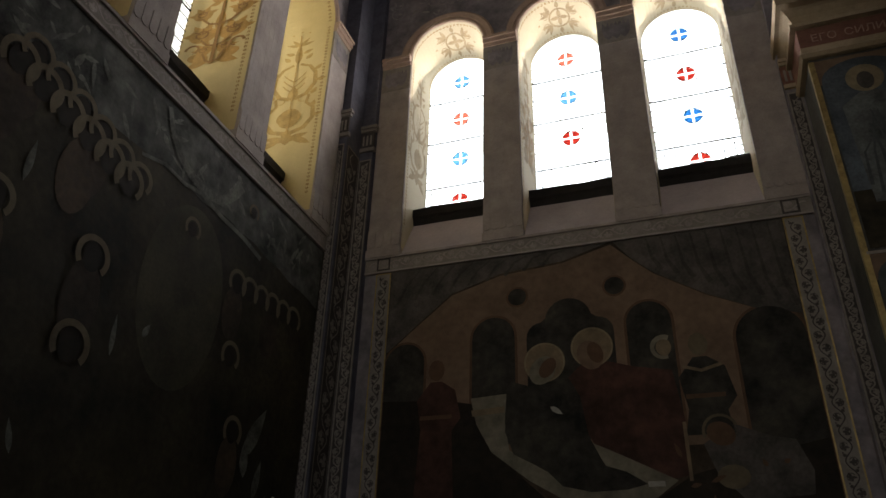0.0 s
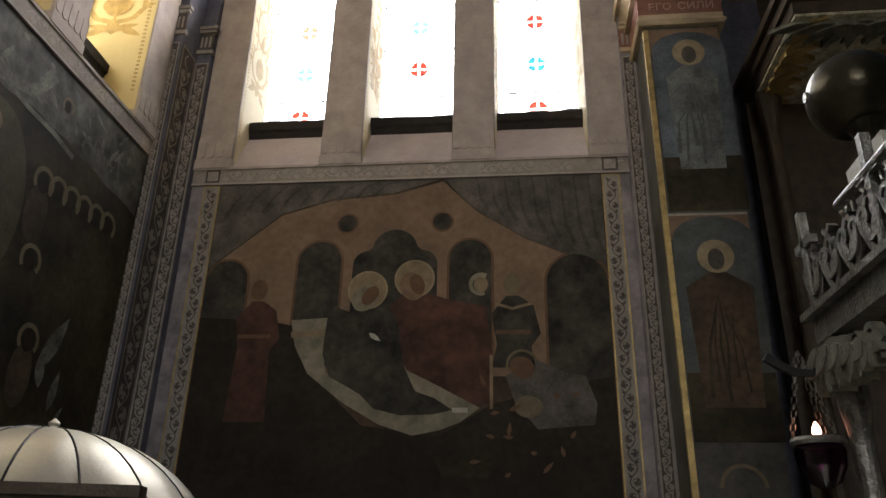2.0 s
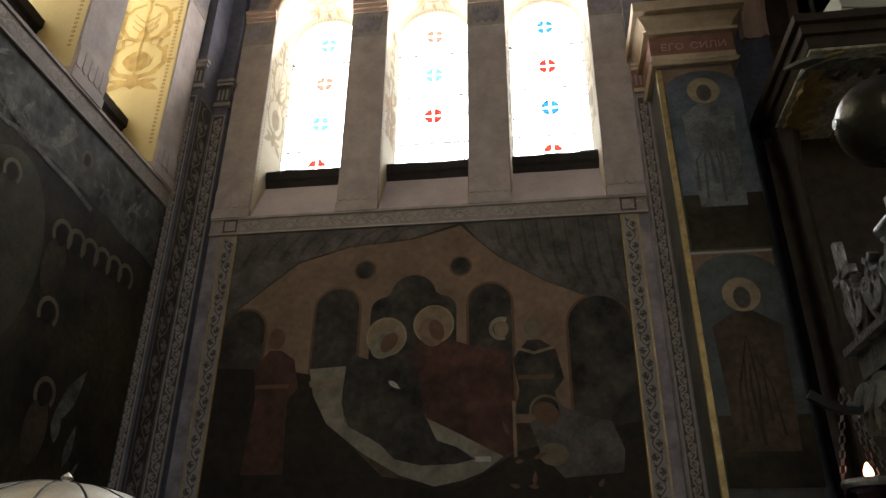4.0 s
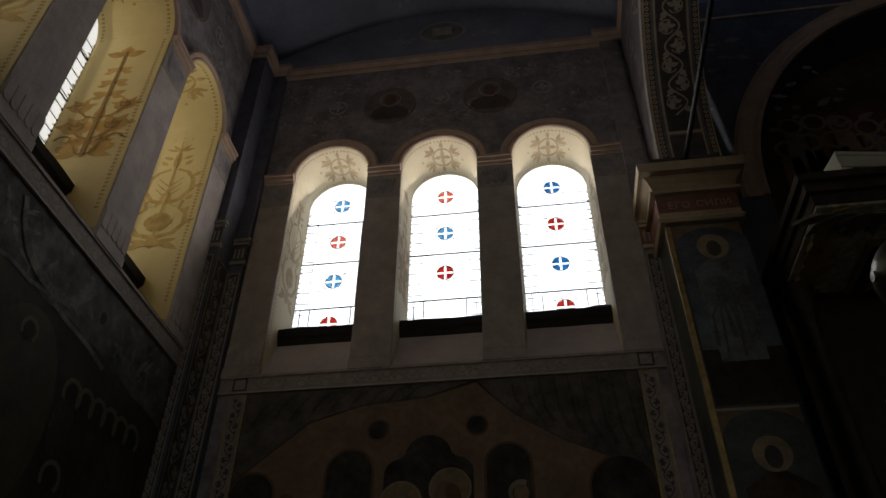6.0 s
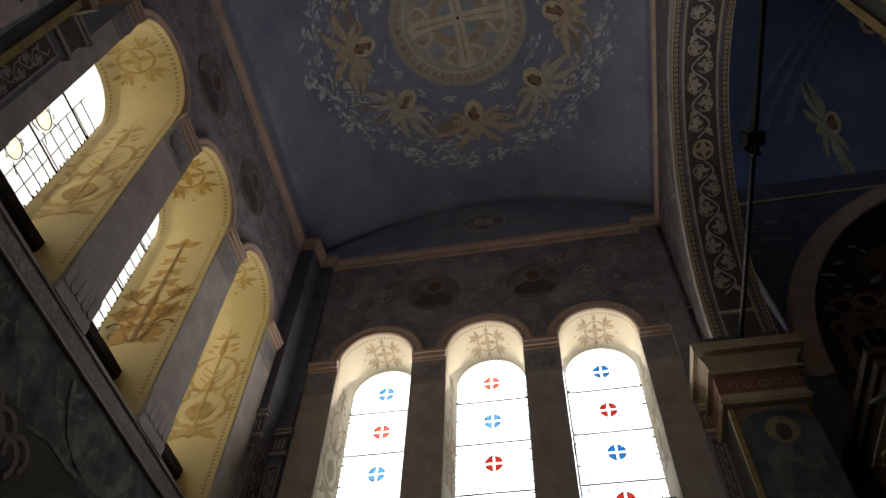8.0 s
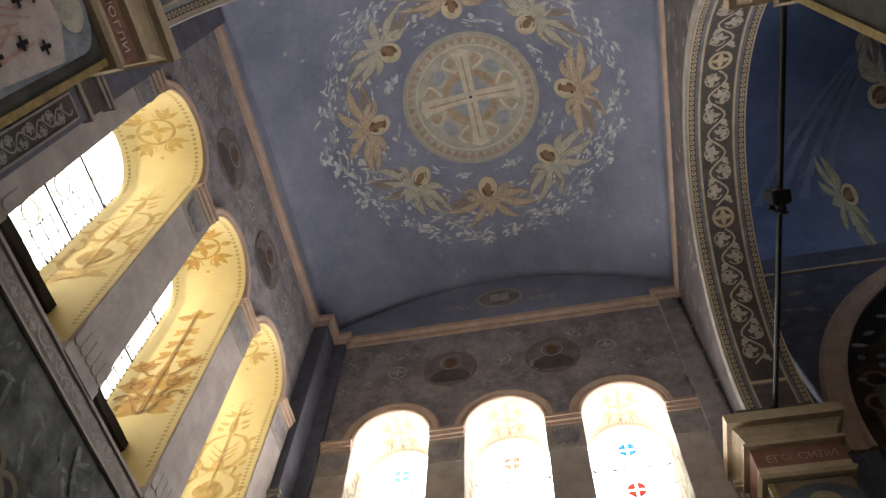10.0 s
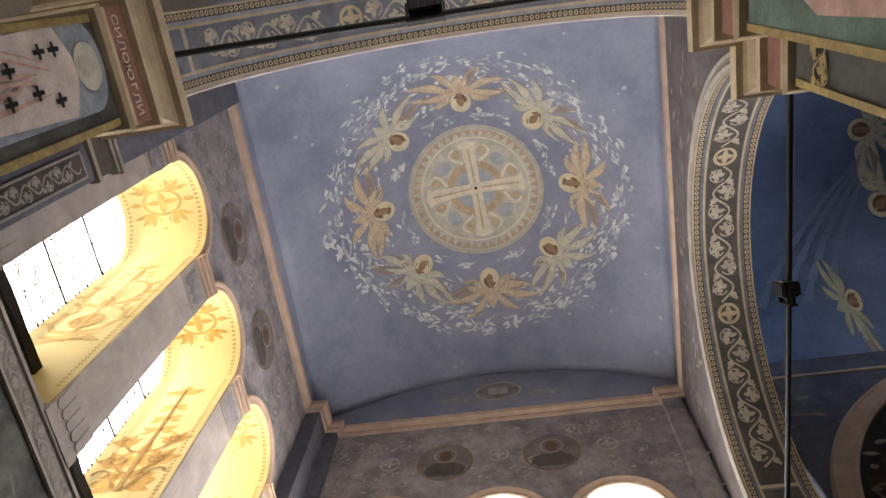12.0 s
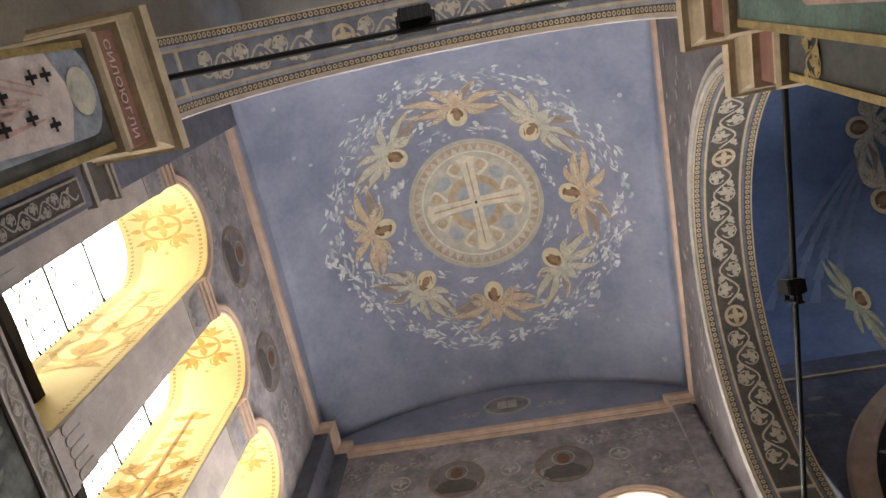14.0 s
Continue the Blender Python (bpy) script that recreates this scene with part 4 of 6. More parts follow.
# ---- spandrel roundels over the windows ----
for place in (north, west):
    rp = empty("spandrel_fresco", "row of painted roundels and foliage over the windows", "fresco")
    for u in (-0.71, 0.70):
        part("roundel", flat([oval(u, 9.80, 0.37, 0.37, 32)], place, 0.004), M_ROUND, rp, "round painted portrait field")
        part("roundel_ring", flat(ring(u, 9.80, 0.352, 0.376, 36), place, 0.008), M_TANP, rp)
        part("bust_shape", flat([[(u - 0.28, 9.62), (u - 0.2, 9.52), (u + 0.2, 9.52), (u + 0.28, 9.62), (u + 0.23, 9.72), (u + 0.09, 9.80), (u - 0.09, 9.80), (u - 0.23, 9.72)]], place, 0.009), M_DARK, rp, "plain dark bust shape")
        part("halo", flat(ring(u, 9.93, 0.135, 0.155, 22), place, 0.011), M_BAND, rp)
        part("head_shape", flat([oval(u, 9.91, 0.085, 0.11, 14)], place, 0.013), M_BROWNP, rp)
    for u in (-1.46, 0.0, 1.42):
        part("small_roundel", flat(ring(u, 9.86, 0.11, 0.14, 20), place, 0.007), M_FOLIAGE, rp)
        part("small_cross", flat([leaf(u, 9.86, a, 0.1, 0.05) for a in (0, 90, 180, 270)], place, 0.008), M_FOLIAGE, rp)
    vines = []
    for u in (-2.0, -1.46, 0.0, 1.42, 2.0):
        for k in range(26):
            uu, vv = u + rng.uniform(-0.5, 0.5), rng.choice((9.45, 9.62, 10.15, 10.3)) + rng.uniform(-0.12, 0.12)
            vines += stroke(arc(uu, vv, rng.uniform(0.04, 0.1), rng.uniform(0, 360), rng.uniform(300, 560), 8), 0.014, 0.006)
            vines.append(leaf(uu, vv, rng.uniform(0, 360), rng.uniform(0.05, 0.13), 0.04))
    tagged(part("foliage", flat(vines, place, 0.004), M_FOLIAGE, rp, "faded painted scroll foliage"), kind="stuff")


# ---- big arches: soffit ornament, mouldings, tie rods ----
def soffit_place(which):
    A = E_ARCH if which == "e" else S_ARCH

    def f(u, v, d):
        a = radians(90) - u / A["r"]
        r = A["r"] + 0.4 * d
        if which == "e":
            return ((A["x0"] + A["x1"]) / 2 + v, A["c"] + r * math.cos(a), SPR + r * math.sin(a))
        return (A["c"] + r * math.cos(a), (A["y0"] + A["y1"]) / 2 + v, SPR + r * math.sin(a))
    return f


# lit soffit colour, then a dark one for vine ground and shaded soffit
M_SOFFIT = mat("slate_blue_lit_soffit_fresco", (0.29, 0.30, 0.36), var=0.2, scale=5)
M_SOFFIT_DARK = mat("deep_slate_ground_and_shaded_soffit", (0.15, 0.155, 0.185), var=0.25, scale=5)
M_IVORY = mat("ivory_ornament_paint", (0.42, 0.37, 0.30), var=0.2, scale=9, bump=0.03)
for which in ("e", "s"):
    A = E_ARCH if which == "e" else S_ARCH
    f = soffit_place(which)
    half = math.pi * A["r"] / 2
    o = tagged(empty("arch_ornament", "painted vine soffit with bead borders under a wide arch", "fresco", "arch ornaments"))
    wide = 0.62
    # east field and ground darker: that arch's weaker light is in the paint
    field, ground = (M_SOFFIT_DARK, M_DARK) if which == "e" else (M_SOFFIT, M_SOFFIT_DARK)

    def band(v0, v1, off, u0=-half, u1=half, n=44):
        return flat([rect(u0 + (u1 - u0) * i / n, u0 + (u1 - u0) * (i + 1) / n, v0, v1) for i in range(n)], f, off)

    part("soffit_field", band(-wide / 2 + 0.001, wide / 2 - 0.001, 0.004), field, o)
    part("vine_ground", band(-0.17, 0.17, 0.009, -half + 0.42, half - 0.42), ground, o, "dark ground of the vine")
    for s in (-1, 1):
        part("inner_line", band(s * 0.19 - 0.012, s * 0.19 + 0.012, 0.013), M_CREAM, o)
        part("bead_border", flat(beads(-half, half, s * 0.272, 0.026, 0.062), f, 0.016), M_CREAM, o, "cream bead border")
        part("bead_ground", band(s * 0.272 - 0.036, s * 0.272 + 0.036, 0.011), M_DARK, o)
        part("edge_moulding", band(s * 0.312 - 0.008, s * 0.312 + 0.008, 0.02), M_CREAM, o, "cream edge moulding")
    rngs = random.Random(21)
    pos = -half + 0.5
    sec = (2 * half - 1.0) / 3
    for k in range(3):
        part("vine", flat(scroll(pos + 0.14, pos + sec - 0.14, 0.34, 0.46, rngs, 0.022), f, 0.015), M_IVORY, o, "ivory painted vine with leaves and grapes")
        pos += sec
        if k < 2:
            part("cross_roundel", flat(ring(pos, 0, 0.09, 0.125, 22) + [leaf(pos, 0, a, 0.1, 0.06) for a in (0, 90, 180, 270)], f, 0.017), M_CREAM, o, "round cross ornament")
    for s in (-1, 1):
        part("foot_panel", flat([rect(*sorted((s * (half - 0.36), s * (half - 0.05))), -0.18, 0.18)], f, 0.010), ground, o)
        part("foot_line", band(-0.19, 0.19, 0.014, *sorted((s * (half - 0.42), s * (half - 0.38))), n=1), M_CREAM, o)
        vase = [oval(s * (half - 0.2), 0, 0.05, 0.1, 12)] + stroke(arc(s * (half - 0.2), 0.12, 0.05, -160, 160, 8), 0.016) + stroke(arc(s * (half - 0.2), -0.12, 0.05, 20, 340, 8), 0.016)
        part("vase", flat(vase, f, 0.016), M_IVORY, o, "small painted vase")
# archivolt mouldings on the bay's side of the arches
bm = bmesh.new()
sweep_arch(bm, lambda u, v, d: (E_ARCH["x0"] + d, u, v), E_ARCH["c"], SPR, E_ARCH["r"], [(0.0, 0.0), (0.0, -0.03), (0.03, -0.045), (0.06, -0.02), (0.1, -0.015), (0.13, -0.03), (0.15, 0.0)], n=44)
structure("trim_arch_east", bm, M_BAND, "pale moulded archivolt of the wide arch")
bm = bmesh.new()
sweep_arch(bm, lambda u, v, d: (u, S_ARCH["y1"] - d, v), S_ARCH["c"], SPR, S_ARCH["r"], [(0.0, 0.0), (0.0, -0.03), (0.03, -0.045), (0.06, -0.02), (0.1, -0.015), (0.13, -0.03), (0.15, 0.0)], n=44)
structure("trim_arch_south", bm, M_PIL, "pale moulded archivolt of the wide arch")
bm = bmesh.new()
sweep_arch(bm, north, XC, 7.5, XR, [(0.0, 0.0), (0.0, -0.05), (0.05, -0.07), (0.09, -0.03), (0.22, -0.03), (0.26, -0.05), (0.30, 0.0)], n=60, a0=60, a1=180)
structure("trim_arch_nave", bm, M_PINK, "salmon moulded archivolt of the blind arch")
structure("trim_arch_nave_beads", flat([q for q in beads(0, 5.2, 0, 0.03, 0.075)], lambda u, v, d: north(XC - (XR + 0.155 + v) * math.cos(u / XR), 7.5 + (XR + 0.155 + v) * math.sin(u / XR), d), 0.036), M_CREAM, "cream bead border of the blind arch")
structure("trim_nave_line", boxes((3.16, NAVE_E, 2.765, 2.80, 10.94, 10.98)), M_CREAM, "thin cream line under the barrel vault")


def tie_rod(name, p, q):
    r = empty(name, "black iron tie rod across the arch", "tie rod", "tie rods")
    bm = bmesh.new()
    cyl(bm, p, q, 0.026, 14)
    part("rod", bm, M_IRON, r)
    d = (Vector(q) - Vector(p)).normalized()
    for e, s in ((Vector(p), 1), (Vector(q), -1)):
        bm = bmesh.new()
        cyl(bm, e, e + d * 0.03 * s, 0.05, 14)
        part("collar", bm, M_IRON, r)
    return r


ROD_Z = 7.56
tie_rod("tie_rod", (-1.95, -2.92, ROD_Z), (2.2, -2.89, ROD_Z))
tie_rod("tie_rod", (2.82, -2.15, ROD_Z), (2.82, 2.15, ROD_Z))

M_LENS = mat("grey_lamp_glass", (0.25, 0.27, 0.28), rough=0.15, var=0.05)


def floodlight(m):
    f = empty("floodlight", "small black metal floodlight clamped on the tie rod", "floodlight", "floodlights on the tie rods")
    bm = boxes((-0.13, 0.13, -0.07, 0.07, 0.03, 0.16))
    bmesh.ops.bevel(bm, geom=bm.edges[:], offset=0.012, segments=2, affect="EDGES")
    part("housing", bm, M_IRON, f)
    part("lens", boxes((-0.10, 0.10, -0.05, 0.05, 0.16, 0.166)), M_LENS, f, "grey glass front")
    for s in (-1, 1):
        part("bracket", boxes((s * 0.145 - 0.008, s * 0.145 + 0.008, -0.02, 0.02, -0.03, 0.12)), M_IRON, f)
    part("clamp", boxes((-0.15, 0.15, -0.035, 0.035, -0.045, -0.027)), M_IRON, f)
    for i in range(5):
        u = -0.1 + 0.05 * i
        part("fin", boxes((u - 0.006, u + 0.006, -0.085, -0.07, 0.04, 0.15)), M_IRON, f)
    f.matrix_world = m
    return f


floodlight(pose(0.14, -2.905, ROD_Z, 60, 0, 0))
floodlight(pose(2.81, -0.16, ROD_Z + 0.01, 0, -70, 90))


# ---- ornament strips of the corner pilasters and frame of the wall painting ----
def strip_panel(name, place, u0, u1, v0, v1, seed, off=0.004):
    s = empty(name, "dark painted ornament strip with pale vine", "fresco", "painted ornament strips")
    part("ground", flat([rect(u0, u1, v0, v1)], place, off), M_DARK, s)
    part("edge_line", flat(border(u0, u1, v0, v1, 0.018), place, off + 0.004), M_BAND, s)
    w = u1 - u0 - 0.04
    c = (u0 + u1) / 2
    sc = scroll(v0 + 0.06, v1 - 0.06, w, w * 1.5, random.Random(seed), 0.014)
    part("vine", flat([[(c + b, a) for a, b in p] for p in sc], place, off + 0.006), M_BAND, s, "pale painted vine")
    return s


nw = lambda u, v, d: (u, 2.69 + d, v)
strip_panel("ornament_strip", nw, -2.485, -2.325, 0.6, 6.93, 31)
strip_panel("ornament_strip", lambda u, v, d: (u, 2.33 + d, v), -2.63, -2.51, 0.6, 6.95, 32)
strip_panel("ornament_strip", lambda u, v, d: (-2.49 - d, u, v), 2.36, 2.66, 0.6, 6.95, 33)
strip_panel("ornament_strip", nw, 2.30, 2.435, 0.6, 6.75, 34)
strip_panel("ornament_strip", lambda u, v, d: (-2.53 - d, u, v), -2.38, -2.17, 0.6, 6.95, 35)
bm = bmesh.new()
for a, b, d in ((7.05, 7.10, 0.03), (7.35, 7.39, 0.03), (7.39, 7.43, 0.05)):
    box(bm, -2.6, -2.53 + d, -2.58, -2.13 + d, a, b)
structure("trim_small_cap", bm, M_BAND, "small moulded cap on the corner pilaster")
structure("trim_small_frieze", boxes((-2.6, -2.524, -2.57, -2.126, 7.10, 7.35)), M_DARK, "small painted frieze with unreadable letters")
for i, (x0, x1, y0) in enumerate(((-2.66, -2.49, 2.33), (-2.49, -2.32, 2.69), (2.29, 2.46, 2.69))):
    bm = bmesh.new()
    z = 7.05 if i < 2 else 6.8
    for a, b, d in ((z, z + 0.05, 0.03), (z + 0.30, z + 0.34, 0.03), (z + 0.34, z + 0.38, 0.05)):
        box(bm, x0, x1 + (d if i < 2 else 0), y0 - d, y0 + 0.02, a, b)
    structure("trim_small_cap", bm, M_CREAM if i == 2 else M_BAND, "small moulded cap on the corner pilaster")
    bm = boxes((x0, x1 + (0.004 if i < 2 else 0), y0 - 0.006, y0 + 0.02, z + 0.05, z + 0.30))
    structure("trim_small_frieze", bm, M_BRICK if i == 2 else M_DARK, "small painted frieze with unreadable letters")
    bars = [rect(x0 + 0.025 + 0.05 * k, x0 + 0.05 + 0.05 * k, z + 0.10, z + 0.25) for k in range(3)]
    structure("trim_small_letters", flat(bars, lambda u, v, d, y=y0: (u, y - 0.006 + d, v), 0.004), M_BAND, "pale bars of worn letters")

fr = empty("painting_frame", "painted grey-brown ornament frame round the wall fresco", "frame")
for u0, u1 in ((-2.18, -2.0), (2.01, 2.19)):
    part("frame_band", flat([rect(u0, u1, 0.9, 5.38)], north, 0.004), M_BAND, fr)
    part("band_edge", flat(border(u0, u1, 0.9, 5.38, 0.014), north, 0.008), M_GILT, fr)
    sc = scroll(1.0, 5.32, 0.13, 0.24, random.Random(41), 0.01)
    part("band_vine", flat([[((u0 + u1) / 2 + b, a) for a, b in p] for p in sc], north, 0.010), M_DARK, fr)
    part("corner_square", flat(border(u0 + 0.01, u1 - 0.01, 5.405, 5.56, 0.02), north, 0.030), M_DARK, fr)

# ---- large fresco on the north wall ----
nf = empty("wall_fresco", "large dark fresco of a birth scene inside a painted house", "fresco")
M_BED = mat("dusky_linen_fresco_paint", (0.22, 0.20, 0.15), var=0.35, scale=4, fine=20, bump=0.03)
M_GOLDH = mat("dim_gold_halo_paint", (0.22, 0.165, 0.105), var=0.25, scale=6, bump=0.03)
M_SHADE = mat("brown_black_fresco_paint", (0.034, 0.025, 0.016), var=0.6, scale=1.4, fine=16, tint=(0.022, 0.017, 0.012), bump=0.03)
part("ground", flat([rect(-2.0, 2.01, 0.9, 5.38)], north, 0.004), M_MURAL_N, nf)
house = [(-1.93, 4.46), (-1.62, 4.72), (-1.28, 5.00), (-0.75, 5.16), (-0.1, 5.21), (0.40, 5.35), (0.58, 5.16), (0.78, 4.97), (1.23, 4.68), (1.64, 4.49), (1.46, 4.38), (1.42, 4.0), (1.42, 3.3), (-1.55, 3.3), (-1.55, 4.3)]
part("house_wall", flat([house], north, 0.007), M_TANP, nf, "dusky tan house front")
part("curtain", flat([[(0.42, 5.375), (2.0, 5.375), (2.0, 4.40), (1.64, 4.49), (1.23, 4.69), (0.78, 4.98), (0.58, 5.17)]], north, 0.010), M_DRAPE, nf, "grey drawn curtain")
part("curtain", flat([[(-1.99, 5.375), (0.38, 5.375), (-0.1, 5.23), (-0.75, 5.18), (-1.28, 5.02), (-1.62, 4.74), (-1.99, 4.42)]], north, 0.010), M_DRAPE, nf, "grey drawn curtain")
for k in range(9):
    u = 0.75 + 0.14 * k
    part("curtain_fold", flat(stroke([(u, 5.36), (u + 0.04, 5.14 - 0.05 * k), (u + 0.12, 5.0 - 0.065 * k)], 0.015, 0.05), north, 0.013), M_FOLD, nf)
    u = -1.9 + 0.2 * k
    part("curtain_fold", flat(stroke([(u + 0.25, 5.36), (u + 0.1, 5.17 + 0.02 * k), (u, 4.97 + 0.03 * k)], 0.012, 0.035), north, 0.013), M_FOLD, nf)


def arch_shape(u0, u1, v0, v1):
    r = (u1 - u0) / 2
    return [(u0, v0), (u1, v0)] + arc((u0 + u1) / 2, v1 - r, r, 0, 180, 14)


for u0, u1, v0, v1 in ((-1.05, -0.61, 3.4, 4.69), (0.48, 0.89, 3.4, 4.68), (-1.99, -1.56, 2.2, 4.50), (1.42, 2.0, 2.2, 4.50)):
    part("doorway_frame", flat([arch_shape(u0 - 0.025, u1 + 0.025, v0, v1 + 0.025)], north, 0.0085), M_BROWNP, nf)
    part("doorway_shape", flat([arch_shape(u0, u1, v0, v1)], north, 0.0105), M_NAVYP, nf, "dark painted doorway")
tri = [(-0.49, 3.4), (0.36, 3.4), (0.36, 4.43)] + arc(0.21, 4.43, 0.15, 0, 90, 5) + arc(-0.07, 4.58, 0.23, 10, 170, 10) + arc(-0.34, 4.43, 0.15, 90, 180, 5)
part("doorway_shape", flat([tri], north, 0.010), M_NAVYP, nf, "dark painted trefoil doorway")
for u, v in ((-0.575, 4.89), (0.40, 4.887)):
    part("round_window_rim", flat([oval(u, v, 0.115, n=22)], north, 0.0085), M_BROWNP, nf)
    part("round_window_shape", flat([oval(u, v, 0.095, n=20)], north, 0.0105), M_NAVYP, nf)
# dim floor and lower part of the scene
part("floor_shadow", flat([[(-1.99, 3.9), (-1.3, 3.86), (-1.02, 3.8), (-0.8, 3.3), (-0.3, 2.85), (0.4, 2.75), (0.9, 3.05), (1.5, 3.2), (2.0, 3.3), (2.0, 0.92), (-1.99, 0.92)]], north, 0.0118), M_SHADE, nf, "brown-black floor of the scene")
part("robe_shape", flat([[(0.02, 4.10), (0.26, 4.12), (0.52, 4.04), (0.84, 3.98), (0.90, 3.5), (0.88, 3.05), (0.74, 3.02), (0.1, 3.35), (-0.02, 3.6), (-0.2, 3.9)]], north, 0.0135), M_REDP, nf, "dark red robe shape")
bed = [(-1.06, 3.86), (-0.70, 3.88), (-0.72, 3.6), (-0.68, 3.34), (-0.35, 3.14), (0.05, 2.98), (0.40, 3.02), (0.22, 3.10), (0.07, 3.37), (0.3, 3.26), (0.78, 3.01), (0.60, 2.88), (0.42, 2.81), (0.17, 2.76), (-0.15, 2.86), (-0.5, 3.06), (-0.85, 3.33), (-1.0, 3.6)]
part("bed_shape", flat([bed], north, 0.016), M_BED, nf, "pale crescent couch shape")
part("bed_stripe", flat([[(-1.05, 3.74), (-0.72, 3.76), (-0.72, 3.7), (-1.04, 3.68)]], north, 0.0185), M_GOLDH, nf)
robe = [(-0.66, 4.0), (-0.44, 3.92), (-0.1, 3.99), (0.0, 3.8), (0.06, 3.42), (0.18, 3.16), (0.36, 3.10), (0.53, 2.99), (0.36, 2.95), (0.05, 2.94), (-0.2, 3.0), (-0.34, 3.14), (-0.64, 3.30), (-0.72, 3.52), (-0.67, 3.8)]
part("robe_shape", flat([robe], north, 0.0195), M_NAVYP, nf, "blue-black robe shape")
part("sleeve_touch", flat([leaf(-0.28, 3.72, -35, 0.14, 0.05)], north, 0.0225), M_GREYP, nf)
for u, v, r, tilt in ((-0.32, 4.16, 0.20, -35), (0.14, 4.27, 0.20, 20)):
    part("halo", flat([oval(u, v, r, n=28)], north, 0.0175), M_GOLDH, nf, "dull gold halo disc")
    part("halo_rim", flat(ring(u, v, r - 0.018, r, 30), north, 0.0195), M_HALO_SOFT, nf)
    part("veil_shape", flat([oval(u - 0.02, v - 0.08, 0.12, 0.15, 18, tilt)], north, 0.0215), M_BED if u < 0 else M_TANP, nf)
    part("head_shape", flat([oval(u + 0.03, v - 0.06, 0.07, 0.11, 16, tilt)], north, 0.0235), M_BROWNP, nf)
part("veil_shape", flat(stroke(arc(0.79, 4.2, 0.10, 60, 290, 12), 0.05, 0.03), north, 0.0175), M_BED, nf, "pale veil shape")
part("head_shape", flat([oval(0.79, 4.2, 0.07, 0.085, 12)], north, 0.0165), M_GOLDH, nf)
for u, v, h, body in ((1.09, 4.2, 0.82, M_NAVYP), (-1.42, 4.18, 1.3, M_REDP)):
    part("attendant_shape", flat([[(u - 0.06, v - 0.12), (u + 0.06, v - 0.12), (u + 0.2, v - 0.22), (u + 0.26, v - 0.5), (u + 0.17, v - 0.62), (u + 0.2, v - h), (u - 0.2, v - h), (u - 0.15, v - 0.6), (u - 0.2, v - 0.3)]], north, 0.0142), body, nf, "plain standing figure shape")
    part("head_shape", flat([oval(u, v, 0.085, 0.11, 14)], north, 0.0165), M_HALO if u > 0 else M_BROWNP, nf)
    part("belt", flat([rect(u - 0.16, u + 0.17, v - 0.50, v - 0.46)], north, 0.0165), M_BROWNP, nf)
part("collar_touch", flat(stroke([(0.93, 4.0), (1.09, 3.95), (1.27, 4.0)], 0.03), north, 0.018), M_GOLDH, nf)
part("kneeling_shape", flat([[(1.28, 3.46), (1.55, 3.34), (1.74, 3.30), (1.83, 3.05), (1.80, 2.86), (1.3, 2.82), (1.1, 3.05), (1.02, 3.3)]], north, 0.0142), M_DRAPE, nf, "bent figure shape in a pale cloak")
part("kneeling_head", flat([oval(1.17, 3.38, 0.12, 0.10, 16, -30)], north, 0.0172), M_BROWNP, nf)
part("veil_shape", flat(stroke(arc(1.17, 3.40, 0.14, 200, 20, 10), 0.025), north, 0.019), M_HALO, nf)
part("child_shape", flat([oval(1.22, 3.02, 0.13, 0.10, 14)], north, 0.0182), M_HALO, nf)
part("basin_shape", flat([[(0.35, 2.62), (0.95, 2.62), (0.86, 2.4), (0.45, 2.4)]], north, 0.0142), M_MURAL_W, nf)
part("robe_hem", flat([rect(0.87, 0.90, 3.0, 3.5)], north, 0.0172), M_GOLDH, nf)
part("small_cup", flat([rect(0.53, 0.67, 2.965, 3.01)], north, 0.020), M_GREYP, nf)
bits = [leaf(rng.uniform(0.5, 1.7), rng.uniform(2.4, 3.2), rng.uniform(0, 180), rng.uniform(0.05, 0.16), 0.04) for k in range(14)]
tagged(part("light_touch", flat(bits, north, 0.0205), M_BROWNP, nf, "small brush touches"), kind="stuff")

# ---- fresco on the west wall ----
wf = empty("side_wall_fresco", "dark green fresco, darkened for dim light, with pale halos round an oval", "fresco")
# ground, oval and clouds are darkened for the dim light down here
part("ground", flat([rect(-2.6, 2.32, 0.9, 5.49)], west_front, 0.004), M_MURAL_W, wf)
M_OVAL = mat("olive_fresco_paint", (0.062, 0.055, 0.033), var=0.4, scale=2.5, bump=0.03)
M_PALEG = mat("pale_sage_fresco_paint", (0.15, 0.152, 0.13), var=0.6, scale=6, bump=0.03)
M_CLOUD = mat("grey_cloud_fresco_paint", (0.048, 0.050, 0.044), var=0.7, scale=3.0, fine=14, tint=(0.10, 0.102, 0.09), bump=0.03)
edge = [(2.3 - 0.04 * k, 4.80 + 0.0012 * k + 0.05 * noise.noise((0.11 * k, 3.1, 0.0)) + 0.07 * math.sin(0.045 * k)) for k in range(122)]
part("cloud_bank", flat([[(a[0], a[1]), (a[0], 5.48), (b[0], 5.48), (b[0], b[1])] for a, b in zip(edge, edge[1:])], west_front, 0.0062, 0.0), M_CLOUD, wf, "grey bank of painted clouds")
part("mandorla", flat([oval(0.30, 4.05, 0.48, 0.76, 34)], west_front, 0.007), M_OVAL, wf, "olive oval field")
